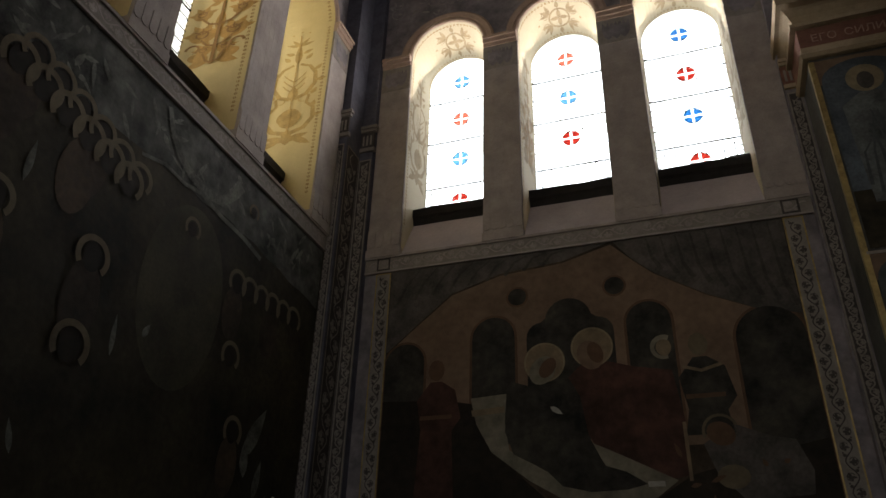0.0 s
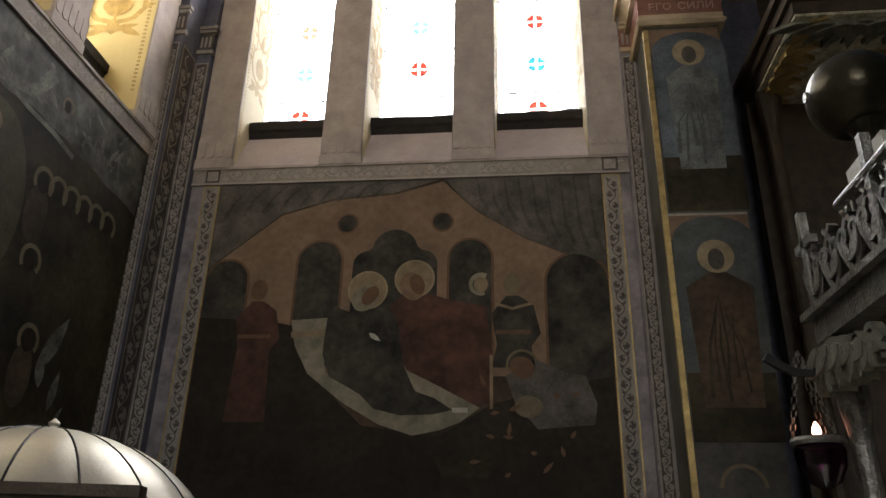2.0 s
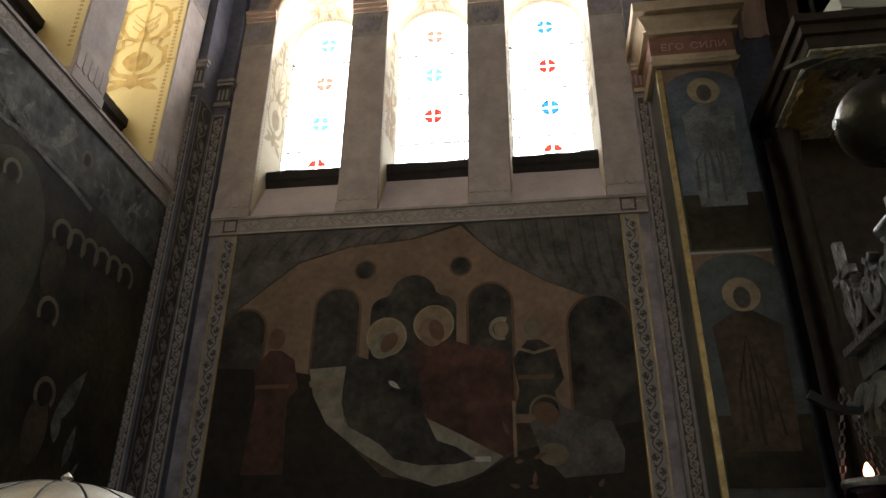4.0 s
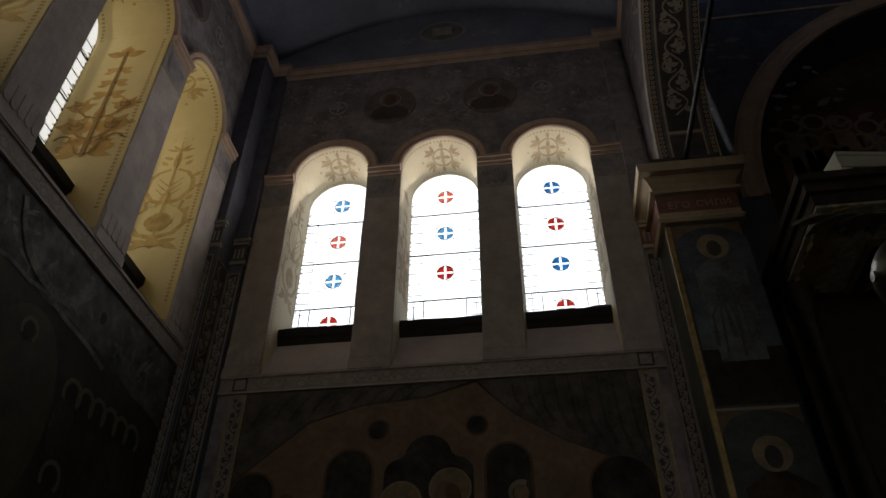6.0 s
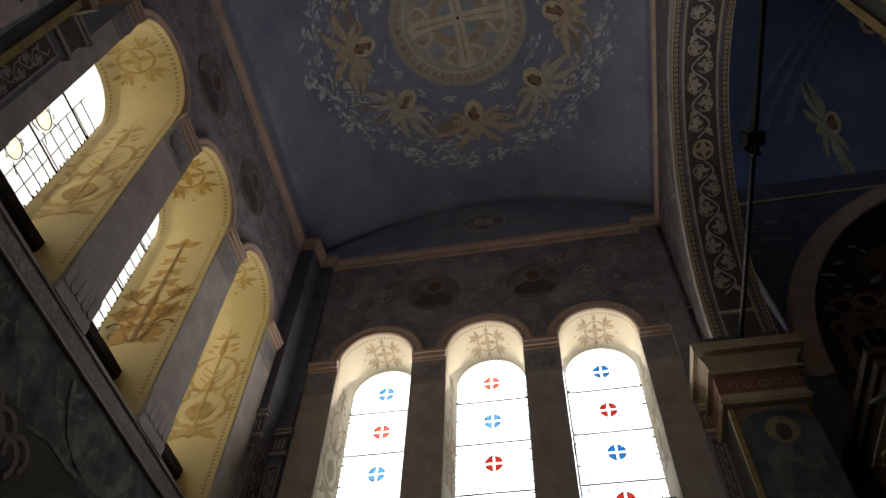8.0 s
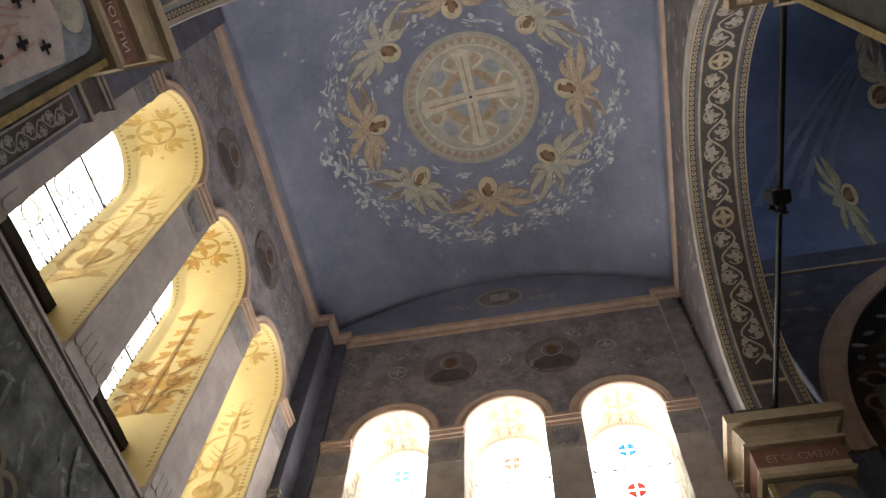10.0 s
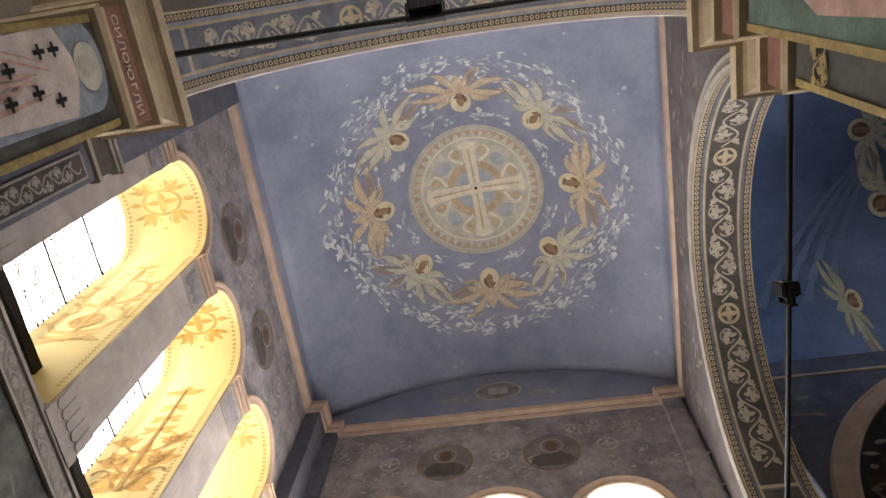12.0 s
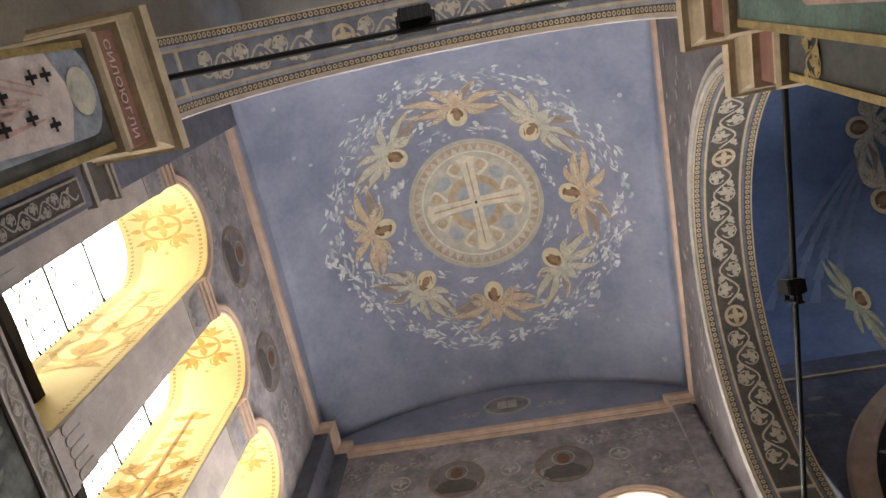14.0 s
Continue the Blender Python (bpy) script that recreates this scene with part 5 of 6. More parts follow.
rows = [(-1.55 + 0.21 * k, 4.80 - 0.045 * k, 0.15) for k in range(6)] + [(-1.46 + 0.21 * k, 4.93 - 0.055 * k, 0.13) for k in range(6)] + [(0.93 + 0.19 * k, 4.44 + 0.012 * k, 0.13) for k in range(6)] + \
       [(-0.62, 3.90, 0.15), (-0.60, 3.29, 0.16), (1.0, 3.80, 0.13), (1.2, 3.22, 0.13), (0.24, 4.60, 0.10), (0.98, 5.19, 0.08), (-1.4, 3.9, 0.14), (-1.6, 3.2, 0.14)]
for i, (u, v, r) in enumerate(rows):
    if i % 3 == 0:
        part("robe_shape", flat([oval(u, v - r * 2.1, r * 1.05, r * 1.9, 18)], west_front, 0.0075 + 0.00012 * i), M_MURAL_N, wf)
    part("head_shape", flat([oval(u, v - r * 0.05, r * 0.55, r * 0.7, 14)], west_front, 0.0115 + 0.00012 * i), M_SHADE, wf)
    part("halo", flat(ring(u, v, r * 0.70, r, 22, -40, 220), west_front, 0.0150 + 0.00025 * i), M_HALO, wf, "pale halo ring")
ribbon = [(-0.30, 5.42), (-0.22, 5.25), (-0.08, 5.10), (0.10, 5.02), (0.32, 4.99), (0.52, 5.04), (0.66, 5.2), (0.74, 5.34)]
part("cloud_ribbon", flat(stroke(ribbon, 0.05, 0.13), west_front, 0.014), M_PALEG, wf, "pale curling cloud ribbon")
part("cloud_ribbon", flat(stroke([(-0.45, 4.86), (-0.2, 4.93), (0.05, 4.91), (0.25, 4.95), (0.55, 4.90), (0.9, 4.88), (1.2, 4.82)], 0.03, 0.05), west_front, 0.010), M_PALEG, wf)
part("winged_shape", flat([leaf(1.40, 3.05, 62, 0.55, 0.16), leaf(1.62, 2.75, 80, 0.35, 0.10), leaf(1.45, 2.9, 100, 0.3, 0.12)], west_front, 0.012), M_PALEG, wf, "pale wing shapes")
wisps = []
for k in range(70):
    u = rng.uniform(-2.3, 2.1)
    wisps.append(leaf(u, rng.uniform(5.0, 5.42), rng.gauss(-25, 45), rng.uniform(0.06, 0.24), rng.uniform(0.015, 0.06)))
for k in range(10):
    wisps.append(leaf(rng.uniform(1.0, 2.0), rng.uniform(4.95, 5.3), rng.gauss(70, 25), rng.uniform(0.12, 0.3), rng.uniform(0.03, 0.07)))
for k in range(6):
    wisps.append(leaf(rng.uniform(-2.3, 2.1), rng.uniform(2.2, 4.2), rng.gauss(90, 30), rng.uniform(0.1, 0.35), rng.uniform(0.02, 0.06)))
tagged(part("brush_wisp", flat(wisps, west_front, 0.0085), M_PALEG, wf, "faint pale brush wisps"), kind="stuff")


# ---- saints and lettering on the piers ----
def saint(parent, place, c, top, w, robe, seed, foot=None, drop=0.36, k=1.0, field=None, halo=None, head=None, fold=None):
    """An arched field with a plain standing figure shape."""
    foot = foot or top - 2.0
    part("arched_field", flat([[(c - w, foot), (c + w, foot)] + [(c + w * math.cos(radians(a)), top - 0.22 + 0.22 * math.sin(radians(a))) for a in range(0, 181, 15)]], place, 0.006), field or M_SAINT, parent, "blue-grey arched field")
    part("ground_strip", flat([rect(c - w, c + w, foot, foot + 0.55)], place, 0.008), M_MURAL_W, parent)
    z = top - drop
    part("robe_shape", flat([[(c - 0.07, z - 0.15), (c + 0.07, z - 0.15), (c + 0.24 * k, z - 0.28), (c + 0.2 * k, z - 1.3), (c - 0.2 * k, z - 1.3), (c - 0.24 * k, z - 0.28)]], place, 0.010), robe, parent, "plain robe shape")
    folds = []
    r = random.Random(seed)
    for j in range(6):
        u = c - 0.16 + 0.055 * j + r.uniform(-0.02, 0.02)
        folds += stroke([(u * 0.5 + c * 0.5 + r.uniform(-0.05, 0.05), z - 0.35 - r.uniform(0, 0.35)), (u, z - 0.8), (u + r.uniform(-0.03, 0.03), z - r.uniform(1.0, 1.27))], 0.01, r.uniform(0.015, 0.045))
    part("fold", flat(folds, place, 0.013), fold or M_SAINT, parent)
    part("halo", flat([oval(c, z, 0.155, n=24)], place, 0.012), halo or M_HALO, parent, "halo disc")
    part("head_shape", flat([oval(c, z - 0.03, 0.07, 0.1, 16)], place, 0.016), head or M_BROWNP, parent)


M_SAINT = mat("slate_blue_fresco_paint", (0.08, 0.09, 0.09), var=0.35, scale=3, bump=0.03)
M_SLATEBLUE = mat("dusky_blue_fresco_paint", (0.10, 0.12, 0.14), var=0.45, scale=2.2, bump=0.03)
M_PALEG2 = mat("pale_grey_fold_paint", (0.13, 0.14, 0.14), var=0.5, scale=5, bump=0.03)
M_ROSE_PALE = mat("pale_rose_fresco_paint", (0.50, 0.42, 0.39), var=0.2, scale=5, bump=0.03)
M_SAINT_PALE = mat("pale_slate_fresco_paint", (0.25, 0.27, 0.31), var=0.35, scale=4, bump=0.03)
face_ne = lambda u, v, d: (u, 2.16 + d, v)
saint(PIER_NE, face_ne, 2.85, 6.60, 0.345, M_PALEG2, 1, 4.63, 0.25, 1.0, M_SLATEBLUE, M_HALO_SOFT, M_FOLD, M_SAINT)
saint(PIER_NE, face_ne, 2.845, 4.575, 0.345, M_MURAL_N, 2, 2.62, 0.385, 1.15, M_SAINT, M_HALO_SOFT, M_FOLD, M_MURAL_W)
part("halo", flat(ring(2.83, 2.28, 0.15, 0.18, 20, 0, 180), face_ne, 0.012), M_HALO, PIER_NE, "halo arc")
part("field_edge", flat([rect(2.47, 3.165, 4.58, 4.605)], face_ne, 0.012), M_BAND, PIER_NE)
part("spandrel", flat([[(2.47, 4.35), (2.47, 4.58), (3.165, 4.58), (3.165, 4.35)]], face_ne, 0.005), M_TANP, PIER_NE)
part("spandrel", flat([rect(2.47, 3.165, 6.35, 6.64)], face_ne, 0.005), M_TANP, PIER_NE)
face_sw = lambda u, v, d: (-1.99 - d, u, v)
saint(PIER_SW, face_sw, -2.98, 6.655, 0.29, M_ROSE_PALE, 3, 4.6, 0.21, 1.15, M_SAINT_PALE, M_BUFF, M_GREYP, M_PINKP)
for u, v in ((-2.83, 6.02), (-2.9, 5.82), (-3.12, 5.95), (-3.05, 5.62), (-2.88, 5.55), (-3.12, 6.1)):
    part("cross_mark", flat([rect(u - 0.045, u + 0.045, v - 0.014, v + 0.014), rect(u - 0.014, u + 0.014, v - 0.06, v + 0.06)], face_sw, 0.020), M_IRON, PIER_SW, "small black painted cross")
face_se = lambda u, v, d: (2.22 + d, u, v)
M_TEAL = mat("dull_teal_fresco_paint", (0.12, 0.17, 0.14), var=0.4, scale=3, bump=0.03)
part("painted_field", flat([rect(-3.26, -2.58, 2.0, 6.6)], face_se, 0.006), M_TEAL, PIER_S, "dull teal fresco field")
part("robe_shape", flat([[(-3.1, 4.3), (-2.75, 4.3), (-2.7, 5.6), (-2.9, 6.1), (-3.08, 5.6)]], face_se, 0.010), M_PINKP, PIER_S)
part("painted_field", flat([rect(2.55, 3.16, 2.0, 6.6)], lambda u, v, d: (u, -2.17 - d, v), 0.006), M_TEAL, PIER_E, "dull teal fresco field")
wd = lambda u, v, d: (2.52 + d, u, v)
part("gilt_leaf_strip", flat(scroll(-2.66, -2.2, 0.3, 0.3, rng, 0.02), lambda u, v, d: wd(u, 6.3 + v, d), 0.01), M_GILT, PIER_E)


M_LETTER = mat("pale_letter_paint", (0.58, 0.46, 0.40), var=0.15, scale=8, bump=0.03)


def lettering(text, m, size, parent, paint):
    cu = bpy.data.curves.new("lettering", "FONT")
    cu.body, cu.size, cu.align_x, cu.align_y, cu.extrude = text, size, "CENTER", "CENTER", 0.002
    tmp = new("lettering", cu)
    me = bpy.data.meshes.new_from_object(tmp)
    bpy.data.objects.remove(tmp)
    me.materials.clear()
    me.materials.append(paint)
    ob = new("lettering", me)
    ob.matrix_world = m
    ob.parent = parent
    ob["label"] = "pale painted letters"
    return ob


lettering("ЕГО", pose(2.62, 2.107, 6.885, 90, 0, 0), 0.12, PIER_NE, M_PINKP)
lettering("СИЛИ", pose(2.97, 2.107, 6.885, 90, 0, 0), 0.12, PIER_NE, M_PINKP)
lettering("СИЛОЮ", pose(-1.937, -3.05, 6.885, 90, 0, 90), 0.115, PIER_SW, M_LETTER)
lettering("ГЛИ", pose(-1.937, -2.69, 6.885, 90, 0, 90), 0.115, PIER_SW, M_LETTER)

# ---- frescoes of the next bay ----
M_VAULT_PALE = mat("pale_vault_blue_paint", (0.17, 0.225, 0.345), var=0.12, scale=2, bump=0.03)
nvf = empty("nave_vault_fresco", "winged figure shapes and light rays on the blue barrel vault", "fresco")


def on_nave(u, v, d):
    return (u, v, nave_z(u, v) - 0.03 + d)


def turned(polys, u, v, ang):
    ca, sa = math.cos(radians(ang)), math.sin(radians(ang))
    return [[(u + p * ca - q * sa, v + p * sa + q * ca) for p, q in poly] for poly in polys]


for i, (u, v, t) in enumerate(((6.27, 0.16, -80), (6.45, 1.33, -120), (5.6, 2.42, 75))):
    col = (M_SAGE, M_SAGE, M_GREENP)[i]
    winged_figure(nvf, lambda polys, u=u, v=v, t=t: turned(polys, u, v, t), on_nave, col, (1.15, 1.15, 0.7)[i])
for k in range(4):
    tagged(part("light_ray", flat([[(6.8 - 2.6 * j / 10 + 0.35 * k * j / 10, 0.1 + 2.3 * j / 10), (6.86 - 2.6 * j / 10 + 0.35 * k * j / 10, 0.12 + 2.3 * j / 10), (6.86 - 2.6 * (j + 1) / 10 + 0.05 * j / 10 + 0.35 * k * (j + 1) / 10, 0.12 + 2.3 * (j + 1) / 10), (6.8 - 2.6 * (j + 1) / 10 - 0.06 * j / 10 + 0.35 * k * (j + 1) / 10, 0.1 + 2.3 * (j + 1) / 10)] for j in range(10)], on_nave, 0.006, 0.0), M_VAULT_PALE, nvf, "pale painted light ray"), kind="stuff")
nvr = empty("recess_fresco", "dark fresco of a group with halos in the blind arch", "fresco")
onr = lambda u, v, d: (u, 3.59 + d, v)
part("robe_shape", flat([[(4.4, 7.6), (4.5, 8.9), (5.0, 9.5), (5.8, 9.8), (7.5, 9.8), (7.5, 7.6)]], onr, 0.005), M_REDP, nvr)
for i in range(14):
    u, v = 4.6 + 0.32 * (i % 7) + 0.15 * (i // 7), 9.0 + 0.35 * (i // 7) + 0.12 * math.sin(i)
    part("halo", flat(ring(u, v, 0.12, 0.17, 18), onr, 0.012 + 0.0005 * i), M_TANP, nvr)
    part("robe_shape", flat([[(u - 0.12, v - 0.15), (u + 0.12, v - 0.15), (u + 0.18, v - 1.1), (u - 0.18, v - 1.1)]], onr, 0.008), (M_TANP, M_PALEG, M_BROWNP)[i % 3], nvr)
wn_ = empty("nave_wall_fresco", "faint clouds and figures on the dark nave wall", "fresco")
bits = [leaf(rng.uniform(3.3, 5.2), rng.uniform(8.5, 10.8), rng.gauss(0, 30), rng.uniform(0.1, 0.3), rng.uniform(0.04, 0.1)) for k in range(34)]
tagged(part("cloud_touch", flat(bits, north, 0.005), M_ROUND, wn_, "faint pale clouds"), kind="stuff")
bits = [leaf(rng.uniform(2.3, 2.5), rng.uniform(8.3, 10.5), rng.gauss(0, 40), rng.uniform(0.06, 0.2), rng.uniform(0.03, 0.07)) for k in range(14)]
tagged(part("cloud_touch", flat(bits, nw, 0.005), M_BAND, wn_), kind="stuff")
bits = [leaf(y, z, rng.gauss(0, 40), rng.uniform(0.08, 0.22), rng.uniform(0.03, 0.08)) for y, z in ((rng.uniform(-2.4, 2.4), rng.uniform(9.4, 10.5)) for k in range(60)) if math.hypot(y, z - SPR) > 2.4]
tagged(part("cloud_touch", flat(bits, lambda u, v, d: (E_ARCH["x0"] + d, u, v), 0.006), M_BAND, wn_), kind="stuff")


# ---- wooden canopy in the next bay ----
def frame_ring(bm, x0, x1, y0, y1, z0, z1, w):
    box(bm, x0, x1, y0, y0 + w, z0, z1)
    box(bm, x0, x1, y1 - w, y1, z0, z1)
    box(bm, x0, x0 + w, y0 + w, y1 - w, z0, z1)
    box(bm, x1 - w, x1, y0 + w, y1 - w, z0, z1)


cn = empty("wooden_canopy", "dark carved wooden canopy with gilded coffer mouldings on posts", "canopy")
CX0, CX1, CY0, CY1, CZ = 3.40, 6.2, 1.15, 2.70, 6.0
for a, z0, z1 in ((0.0, 0.22, 0.30), (0.05, 0.12, 0.22), (0.09, 0.0, 0.12)):
    part("roof_tier", boxes((CX0 + a, CX1 - a, CY0 + a, CY1, CZ + z0, CZ + z1)), M_WOOD, cn)
bm = bmesh.new()
frame_ring(bm, CX0 + 0.10, CX1 - 0.1, CY0 + 0.10, CY1 - 0.02, CZ - 0.03, CZ - 0.001, 0.56)
part("carved_border", bm, mat("silvered_carved_wood", (0.46, 0.44, 0.33), rough=0.6, var=0.45, scale=14, bump=0.5), cn, "dull silver-green carved border")
for k in range(16):
    u = CX0 + 0.25 + 0.17 * k
    bm = bmesh.new()
    for i, a in enumerate((40, 80, 120, 160)):
        prism(bm, leaf(u, CY0 + 0.16, a, 0.34, 0.1), lambda p, q, d: (p, q, CZ - 0.03 - d), 0.0, 0.024 + 0.004 * (i + 4 * (k % 3)))
    part("carved_leaf", bm, M_CARVED, cn, "greenish silvered carved leaf")
for k in range(8):
    v = CY0 + 0.3 + 0.17 * k
    bm = bmesh.new()
    for i, a in enumerate((-40, 0, 40)):
        prism(bm, leaf(CX0 + 0.14, v, a, 0.3, 0.11), lambda p, q, d: (p, q, CZ - 0.03 - d), 0.0, 0.026 + 0.004 * (i + 3 * (k % 3)))
    part("carved_leaf", bm, M_GILT, cn, "gilded carved leaf")
for k, (i, z) in enumerate(((0.66, 0.08), (0.74, 0.14), (0.84, 0.06))):
    bm = bmesh.new()
    frame_ring(bm, CX0 + i, CX1 - i, CY0 + i - 0.06, CY1 - 0.1, CZ - z, CZ - 0.001, 0.05)
    part("coffer_moulding", bm, M_GILT if k != 1 else M_WOOD, cn, "gilded coffer moulding" if k != 1 else "")
part("back_panel", boxes((CX0 + 0.05, CX1, 2.55, 2.70, 0, CZ)), M_WOOD, cn)
for x in (CX0 + 0.2, CX1 - 0.2):
    bm = bmesh.new()
    lathe(bm, (x, 2.4, 0), [(0.12, 0), (0.12, 0.3), (0.08, 0.36), (0.075, 3.0), (0.07, 5.5), (0.1, 5.7), (0.13, 5.9), (0.13, CZ - 0.02)], 18)
    part("post", bm, M_WOOD, cn)
hb = empty("heater_box", "white metal slotted box lying on the wooden canopy", "heater")
M_WHITE = mat("white_enamel", (0.72, 0.74, 0.64), rough=0.4, var=0.06)
bm = bmesh.new()
HX, HY, HZ = 3.86, 1.28, CZ + 0.30
frame_ring(bm, 0, 0.62, 0, 0.26, 0, 0.34, 0.02)
bm.verts.ensure_lookup_table()
part("casing", bm, M_WHITE, hb)
# black block stands in for the shade inside the casing
part("inner_shadow_plate", boxes((0.03, 0.59, 0.03, 0.23, 0.02, 0.30)), M_IRON, hb, "black block in place of the shaded inside")
for z0, z1 in ((0.0, 0.05), (0.15, 0.19), (0.30, 0.34)):
    part("slat", boxes((-0.002, 0.622, -0.012, -0.002, z0, z1)), M_WHITE, hb)
# thin black plate on the closed front draws the slot's shade
part("slot", boxes((0.1, 0.55, -0.006, -0.001, 0.06, 0.14)), M_IRON, hb, "black plate in place of a shaded slot")
hb.matrix_world = pose(HX, HY, HZ, 0, 0, 8)

# ---- silver baldachin with globe, lamp and chain ----
M_SILVER = mat("tarnished_silver", (0.25, 0.25, 0.235), rough=0.35, metal=0.8, var=0.4, scale=16, fine=60, bump=0.4)
M_GLOBE = mat("dark_bronze_globe", (0.05, 0.045, 0.03), rough=0.3, metal=0.6, var=0.3, scale=6)
M_PALEPANEL = mat("pale_painted_board", (0.55, 0.55, 0.50), rough=0.5, var=0.1)
bd = empty("silver_baldachin", "carved tarnished silver baldachin on four posts beside the pier", "baldachin")
BX0, BX1, BY0, BY1, BZ = 2.36, 3.0, -1.95, -0.86, 2.42
bm = bmesh.new()
frame_ring(bm, BX0, BX1, BY0, BY1, BZ, BZ + 0.09, 0.08)
part("cornice", bm, M_SILVER, bd)
bm = bmesh.new()
frame_ring(bm, BX0 - 0.03, BX1 + 0.03, BY0 - 0.03, BY1 + 0.03, BZ + 0.09, BZ + 0.115, 0.1)
part("cornice_lip", bm, M_SILVER, bd)
part("soffit", boxes((BX0 + 0.05, BX1 - 0.05, BY0 + 0.05, BY1 - 0.05, BZ + 0.04, BZ + 0.06)), M_WOOD, bd, "dark underside")
onw = lambda u, v, d: (BX0 + 0.02 + d, u, v)
onn = lambda u, v, d: (u, BY1 - 0.02 - d, v)
for k in range(7):
    y = BY0 + 0.08 + 0.155 * k
    bm = bmesh.new()
    for s in (-1, 1):
        for p in stroke([(y + s * 0.06 * math.sin(t * 3.6), BZ + 0.12 + 0.22 * t) for t in (0, 0.15, 0.3, 0.45, 0.6, 0.8, 1)], 0.03, 0.018):
            prism(bm, p, onw, -0.02, 0.012)
        prism(bm, leaf(y, BZ + 0.16, 90 + s * 40, 0.12, 0.05), onw, -0.028, 0.0)
        for p in ring(y + s * 0.045, BZ + 0.25, 0.02, 0.036, 12):
            prism(bm, p, onw, -0.024, 0.006)
    part("crest_scroll", bm, M_SILVER, bd, "openwork scroll crest")
for y in (BY1 - 0.05, BY0 + 0.5):
    bm = bmesh.new()
    for r_ in (rect(y - 0.015, y + 0.015, BZ + 0.12, BZ + 0.48), rect(y - 0.07, y + 0.07, BZ + 0.34, BZ + 0.37)):
        prism(bm, r_, onw, -0.03, 0.0)
    part("crest_cross", bm, M_SILVER, bd)
for k in range(3):
    x = BX0 + 0.1 + 0.2 * k
    bm = bmesh.new()
    for s in (-1, 1):
        for p in stroke([(x + s * 0.07 * math.sin(t * 3.6), BZ + 0.12 + 0.2 * t) for t in (0, 0.2, 0.4, 0.6, 0.8, 1)], 0.03, 0.018):
            prism(bm, p, onn, -0.012, 0.02)
    part("crest_scroll", bm, M_SILVER, bd)
for k in range(5):
    y = BY1 - 0.05 - 0.09 * k
    bm = bmesh.new()
    for s in (-1, 1):
        for i, a in enumerate((200, 240, 280, 320)):
            prism(bm, leaf(y, BZ - 0.02 - 0.02 * k, a + 12 * s, 0.17 - 0.02 * k, 0.05), onw, -0.03 - 0.003 * (i + 2 * s + k), 0.01 + 0.003 * (i + 4 * (s > 0) + 2 * (k % 3)))
    for p in ring(y, BZ - 0.09, 0.025, 0.045, 12):
        prism(bm, p, onw, -0.03, 0.0)
    part("bracket_leaf", bm, M_CARVED, bd, "carved silver bracket leaves")
for x, y in ((BX0 + 0.06, BY0 + 0.06), (BX1 - 0.06, BY0 + 0.06), (BX1 - 0.06, BY1 - 0.06), (BX0 + 0.06, BY1 - 0.06)):
    bm = bmesh.new()
    lathe(bm, (x, y, 0), [(0.06, 0), (0.06, 0.12), (0.035, 0.16), (0.03, 1.2), (0.035, 2.1), (0.05, 2.2), (0.055, BZ)], 14)
    part("post", bm, M_SILVER, bd)
bm = bmesh.new()
box(bm, 2.46, 2.93, -1.34, -1.10, BZ + 0.06, BZ + 0.42)
part("pedestal", bm, M_WOOD, bd, "dark pedestal block")
part("pedestal_cap", boxes((2.47, 2.95, -1.36, -1.09, BZ + 0.42, BZ + 0.55)), M_PALEPANEL, bd, "pale painted cap block")
bm = bmesh.new()
cyl(bm, (2.37, BY0 - 0.03, BZ + 0.36), (2.37, BY1 - 0.36, BZ + 0.36), 0.024, 14)
part("top_rail", bm, M_SILVER, bd, "silver roll moulding over the crest")
for k in range(7):
    bm = bmesh.new()
    cyl(bm, (2.37, BY0 + 0.05 + 0.1 * k, BZ + 0.30), (2.37, BY0 + 0.05 + 0.1 * k, BZ + 0.36), 0.008, 6)
    part("rail_pin", bm, M_SILVER, bd)
bm = bmesh.new()
lathe(bm, (2.572, -1.10, BZ + 0.55), [(0.08, 0), (0.08, 0.03), (0.05, 0.06), (0.04, 0.12), (0.07, 0.18)], 20)
part("globe_stem", bm, M_GLOBE, bd)
gb = bmesh.new()
bmesh.ops.create_uvsphere(gb, u_segments=36, v_segments=20, radius=0.165, matrix=Matrix.Translation((2.572, -1.062, 3.30)))
part("globe", gb, M_GLOBE, bd, "dark bronze globe", smooth=True)
bm = bmesh.new()
cyl(bm, (2.572 - 0.165 * 0.98, -1.062, 3.30), (2.572 - 0.175, -1.062, 3.30), 0.02, 10)
part("globe_rivet", bm, M_SILVER, bd)
bm = bmesh.new()
curl = [(0.30 - 0.3 * t, 0.02 + 0.06 * math.sin(3 * t)) for t in (0, 0.2, 0.4, 0.6, 0.8, 1.0)]
for p in stroke([(2.42 - u * 0.8, BZ - 0.02 - v) for u, v in curl], 0.03, 0.015):
    prism(bm, p, lambda u, v, d: (u, BY1 + d, v), -0.012, 0.012)
part("hook_arm", bm, M_IRON, bd, "black iron hook arm")
hl = empty("hanging_lamp", "small hanging oil lamp with lit flame on a thin chain", "lamp")
LX, LY, LZ = 2.38, -0.80, 2.12
bm = bmesh.new()
lathe(bm, (LX, LY, LZ - 0.12), [(0.015, -0.05), (0.05, -0.03), (0.075, 0.02), (0.08, 0.07), (0.07, 0.10)], 22)
part("cup", bm, glass("violet_glass", (0.35, 0.12, 0.3)), hl, "dark violet glass cup")
bm = bmesh.new()
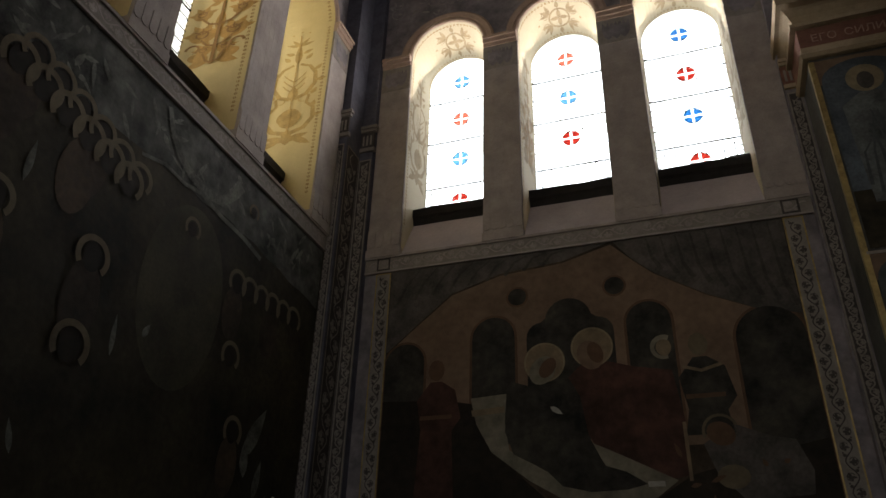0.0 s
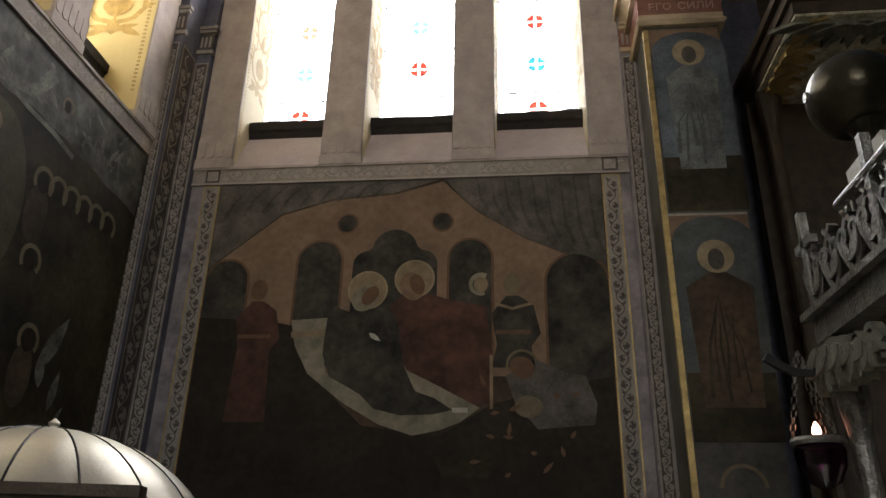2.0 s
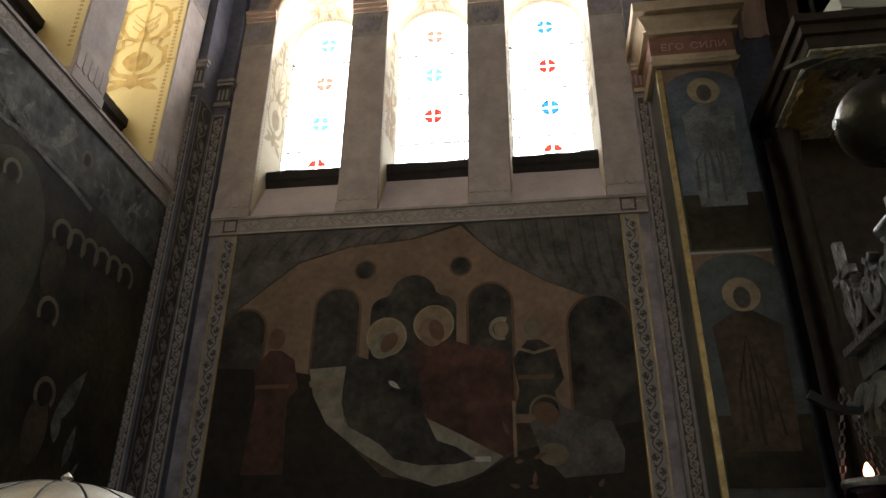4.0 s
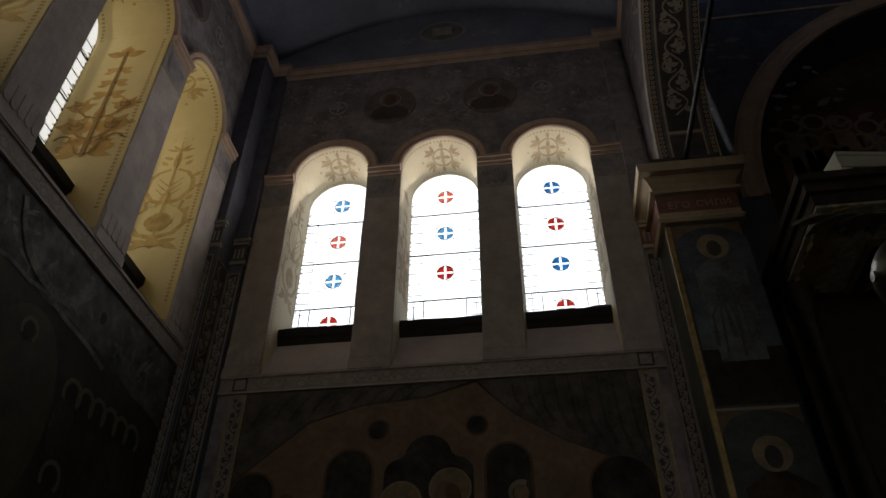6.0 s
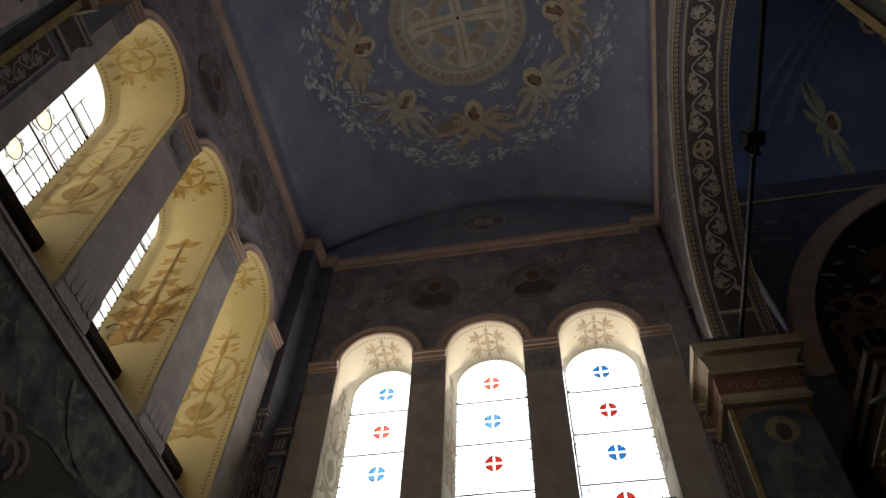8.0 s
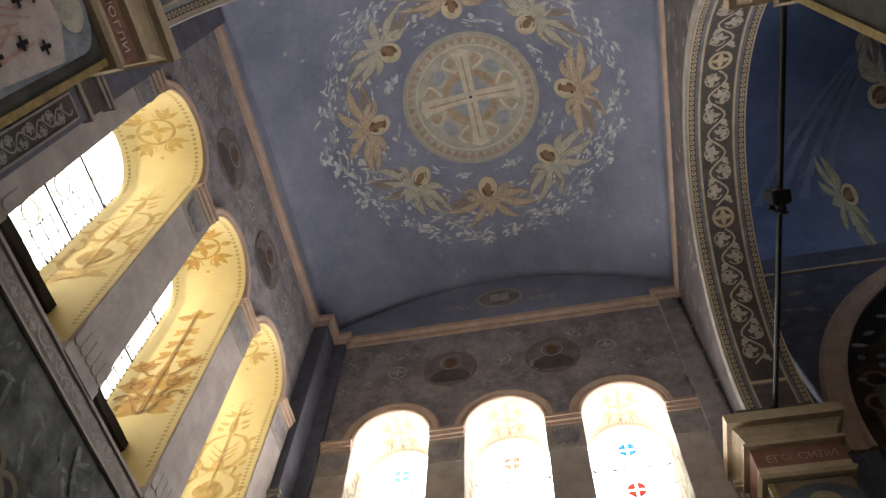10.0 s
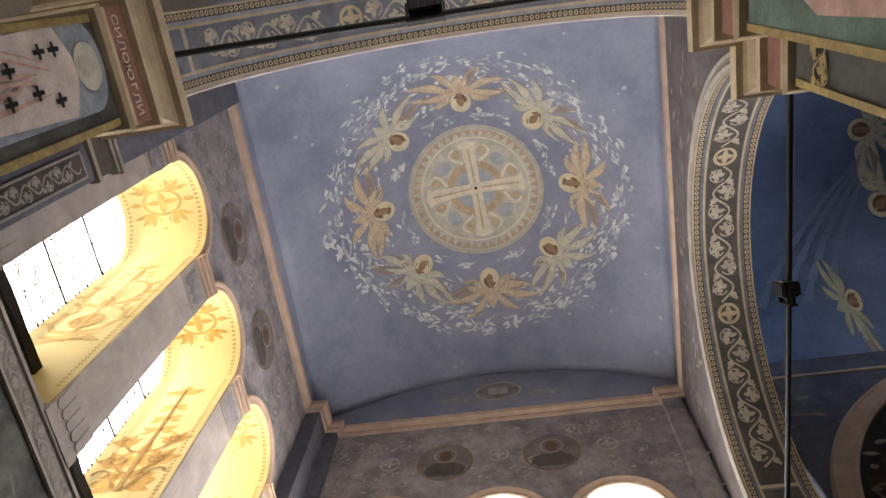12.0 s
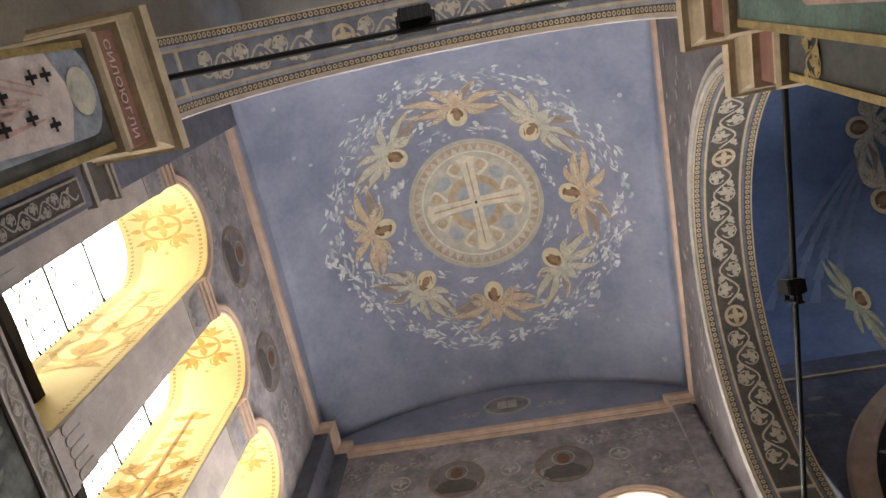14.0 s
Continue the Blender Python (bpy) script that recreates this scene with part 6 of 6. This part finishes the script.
lathe(bm, (LX, LY, LZ - 0.03), [(0.085, 0), (0.09, 0.012), (0.085, 0.024)], 22)
part("rim", bm, M_SILVER, hl)
M_FLAME = bpy.data.materials.new("flame")
M_FLAME.use_nodes = True
b_ = M_FLAME.node_tree.nodes["Principled BSDF"]
b_.inputs["Emission Color"].default_value, b_.inputs["Emission Strength"].default_value = (1.0, 0.36, 0.22, 1), 6.0
bm = bmesh.new()
lathe(bm, (LX, LY, LZ), [(0.006, 0), (0.016, 0.012), (0.014, 0.028), (0.003, 0.05)], 12)
part("flame", bm, M_FLAME, hl, "small orange flame")
for ox, oy in ((-0.075, 0.02), (0.05, 0.06), (0.03, -0.075)):
    bm = bmesh.new()
    n = 13
    for k in range(n):
        a = Vector((LX + ox, LY + oy, LZ)).lerp(Vector((LX - 0.02, LY, BZ + 0.0)), k / n)
        b2 = Vector((LX + ox, LY + oy, LZ)).lerp(Vector((LX - 0.02, LY, BZ + 0.0)), (k + 0.85) / n)
        side = Vector((0.008, 0, 0)) if k % 2 else Vector((0, 0.008, 0))
        cyl(bm, a + side, b2 + side, 0.0025, 5)
        cyl(bm, a - side, b2 - side, 0.0025, 5)
    part("chain", bm, M_SILVER, hl, "thin silver chain")

SHIFT = Vector((-0.229, -0.453, 0))
bd.location, hl.location = SHIFT + Vector((0.05, 0, 0)), SHIFT

# ---- ribbed metal dome of a canopy ----
dm = empty("domed_canopy", "silvery ribbed metal dome of an icon canopy with dark rim", "canopy")
M_TIN = mat("brushed_tin", (0.60, 0.57, 0.48), rough=0.42, metal=0.75, var=0.12, scale=3, fine=90, bump=0.08)
DX, DY, DZ, DR, RISE = -0.40, -1.55, 2.085, 0.58, 0.46
SEG = 16
for i in range(SEG):
    bm = bmesh.new()
    a0, a1 = 360 / SEG * i, 360 / SEG * (i + 1)
    rows_ = []
    for k in range(13):
        t = radians(90 * k / 12)
        r, h = DR * math.sin(t), RISE * math.cos(t) - RISE
        rows_.append([(DX + (r + 0.012 * math.sin(math.pi * j / 4) * math.sin(t)) * math.cos(radians(a0 + (a1 - a0) * j / 4)),
                       DY + (r + 0.012 * math.sin(math.pi * j / 4) * math.sin(t)) * math.sin(radians(a0 + (a1 - a0) * j / 4)), DZ + h) for j in range(5)])
    strip(bm, rows_[1:], None)
    part("dome_panel", bm, M_TIN, dm, smooth=True)
    bm = bmesh.new()
    for k in range(12):
        t, u = radians(90 * k / 12), radians(90 * (k + 1) / 12)
        c0, s0 = math.cos(radians(a0)), math.sin(radians(a0))
        cyl(bm, (DX + DR * math.sin(t) * c0, DY + DR * math.sin(t) * s0, DZ - RISE + RISE * math.cos(t)), (DX + DR * math.sin(u) * c0, DY + DR * math.sin(u) * s0, DZ - RISE + RISE * math.cos(u)), 0.004, 5)
    part("seam", bm, M_IRON, dm, "dark seam")
bm = bmesh.new()
lathe(bm, (DX, DY, DZ - 0.03), [(0.06, 0), (0.05, 0.03), (0.015, 0.04), (0.02, 0.05), (0.003, 0.065)], 16)
part("finial", bm, M_TIN, dm)
bm = bmesh.new()
lathe(bm, (DX, DY, DZ - RISE - 0.12), [(0.58, 0), (0.62, 0.03), (0.62, 0.08), (0.57, 0.12)], 40)
part("rim", bm, M_WOOD, dm, "dark wooden rim")
for a in (45, 135, 225, 315):
    bm = bmesh.new()
    lathe(bm, (DX + 0.5 * math.cos(radians(a)), DY + 0.5 * math.sin(radians(a)), 0), [(0.06, 0), (0.06, 0.1), (0.035, 0.15), (0.035, 1.4), (0.05, 1.5), (0.05, DZ - RISE - 0.12)], 14)
    part("post", bm, M_WOOD, dm)
bm = boxes((-0.42, 0.40, -0.02, 0.02, -0.14, -0.03), (-0.44, 0.42, -0.035, 0.035, -0.03, 0.0))
bmesh.ops.transform(bm, matrix=Matrix.Translation((-0.24, -2.06, 1.868)) @ Matrix.Rotation(radians(12), 4, "Z"), verts=bm.verts[:])
part("front_board", bm, M_WOOD, dm, "dark wooden front board")
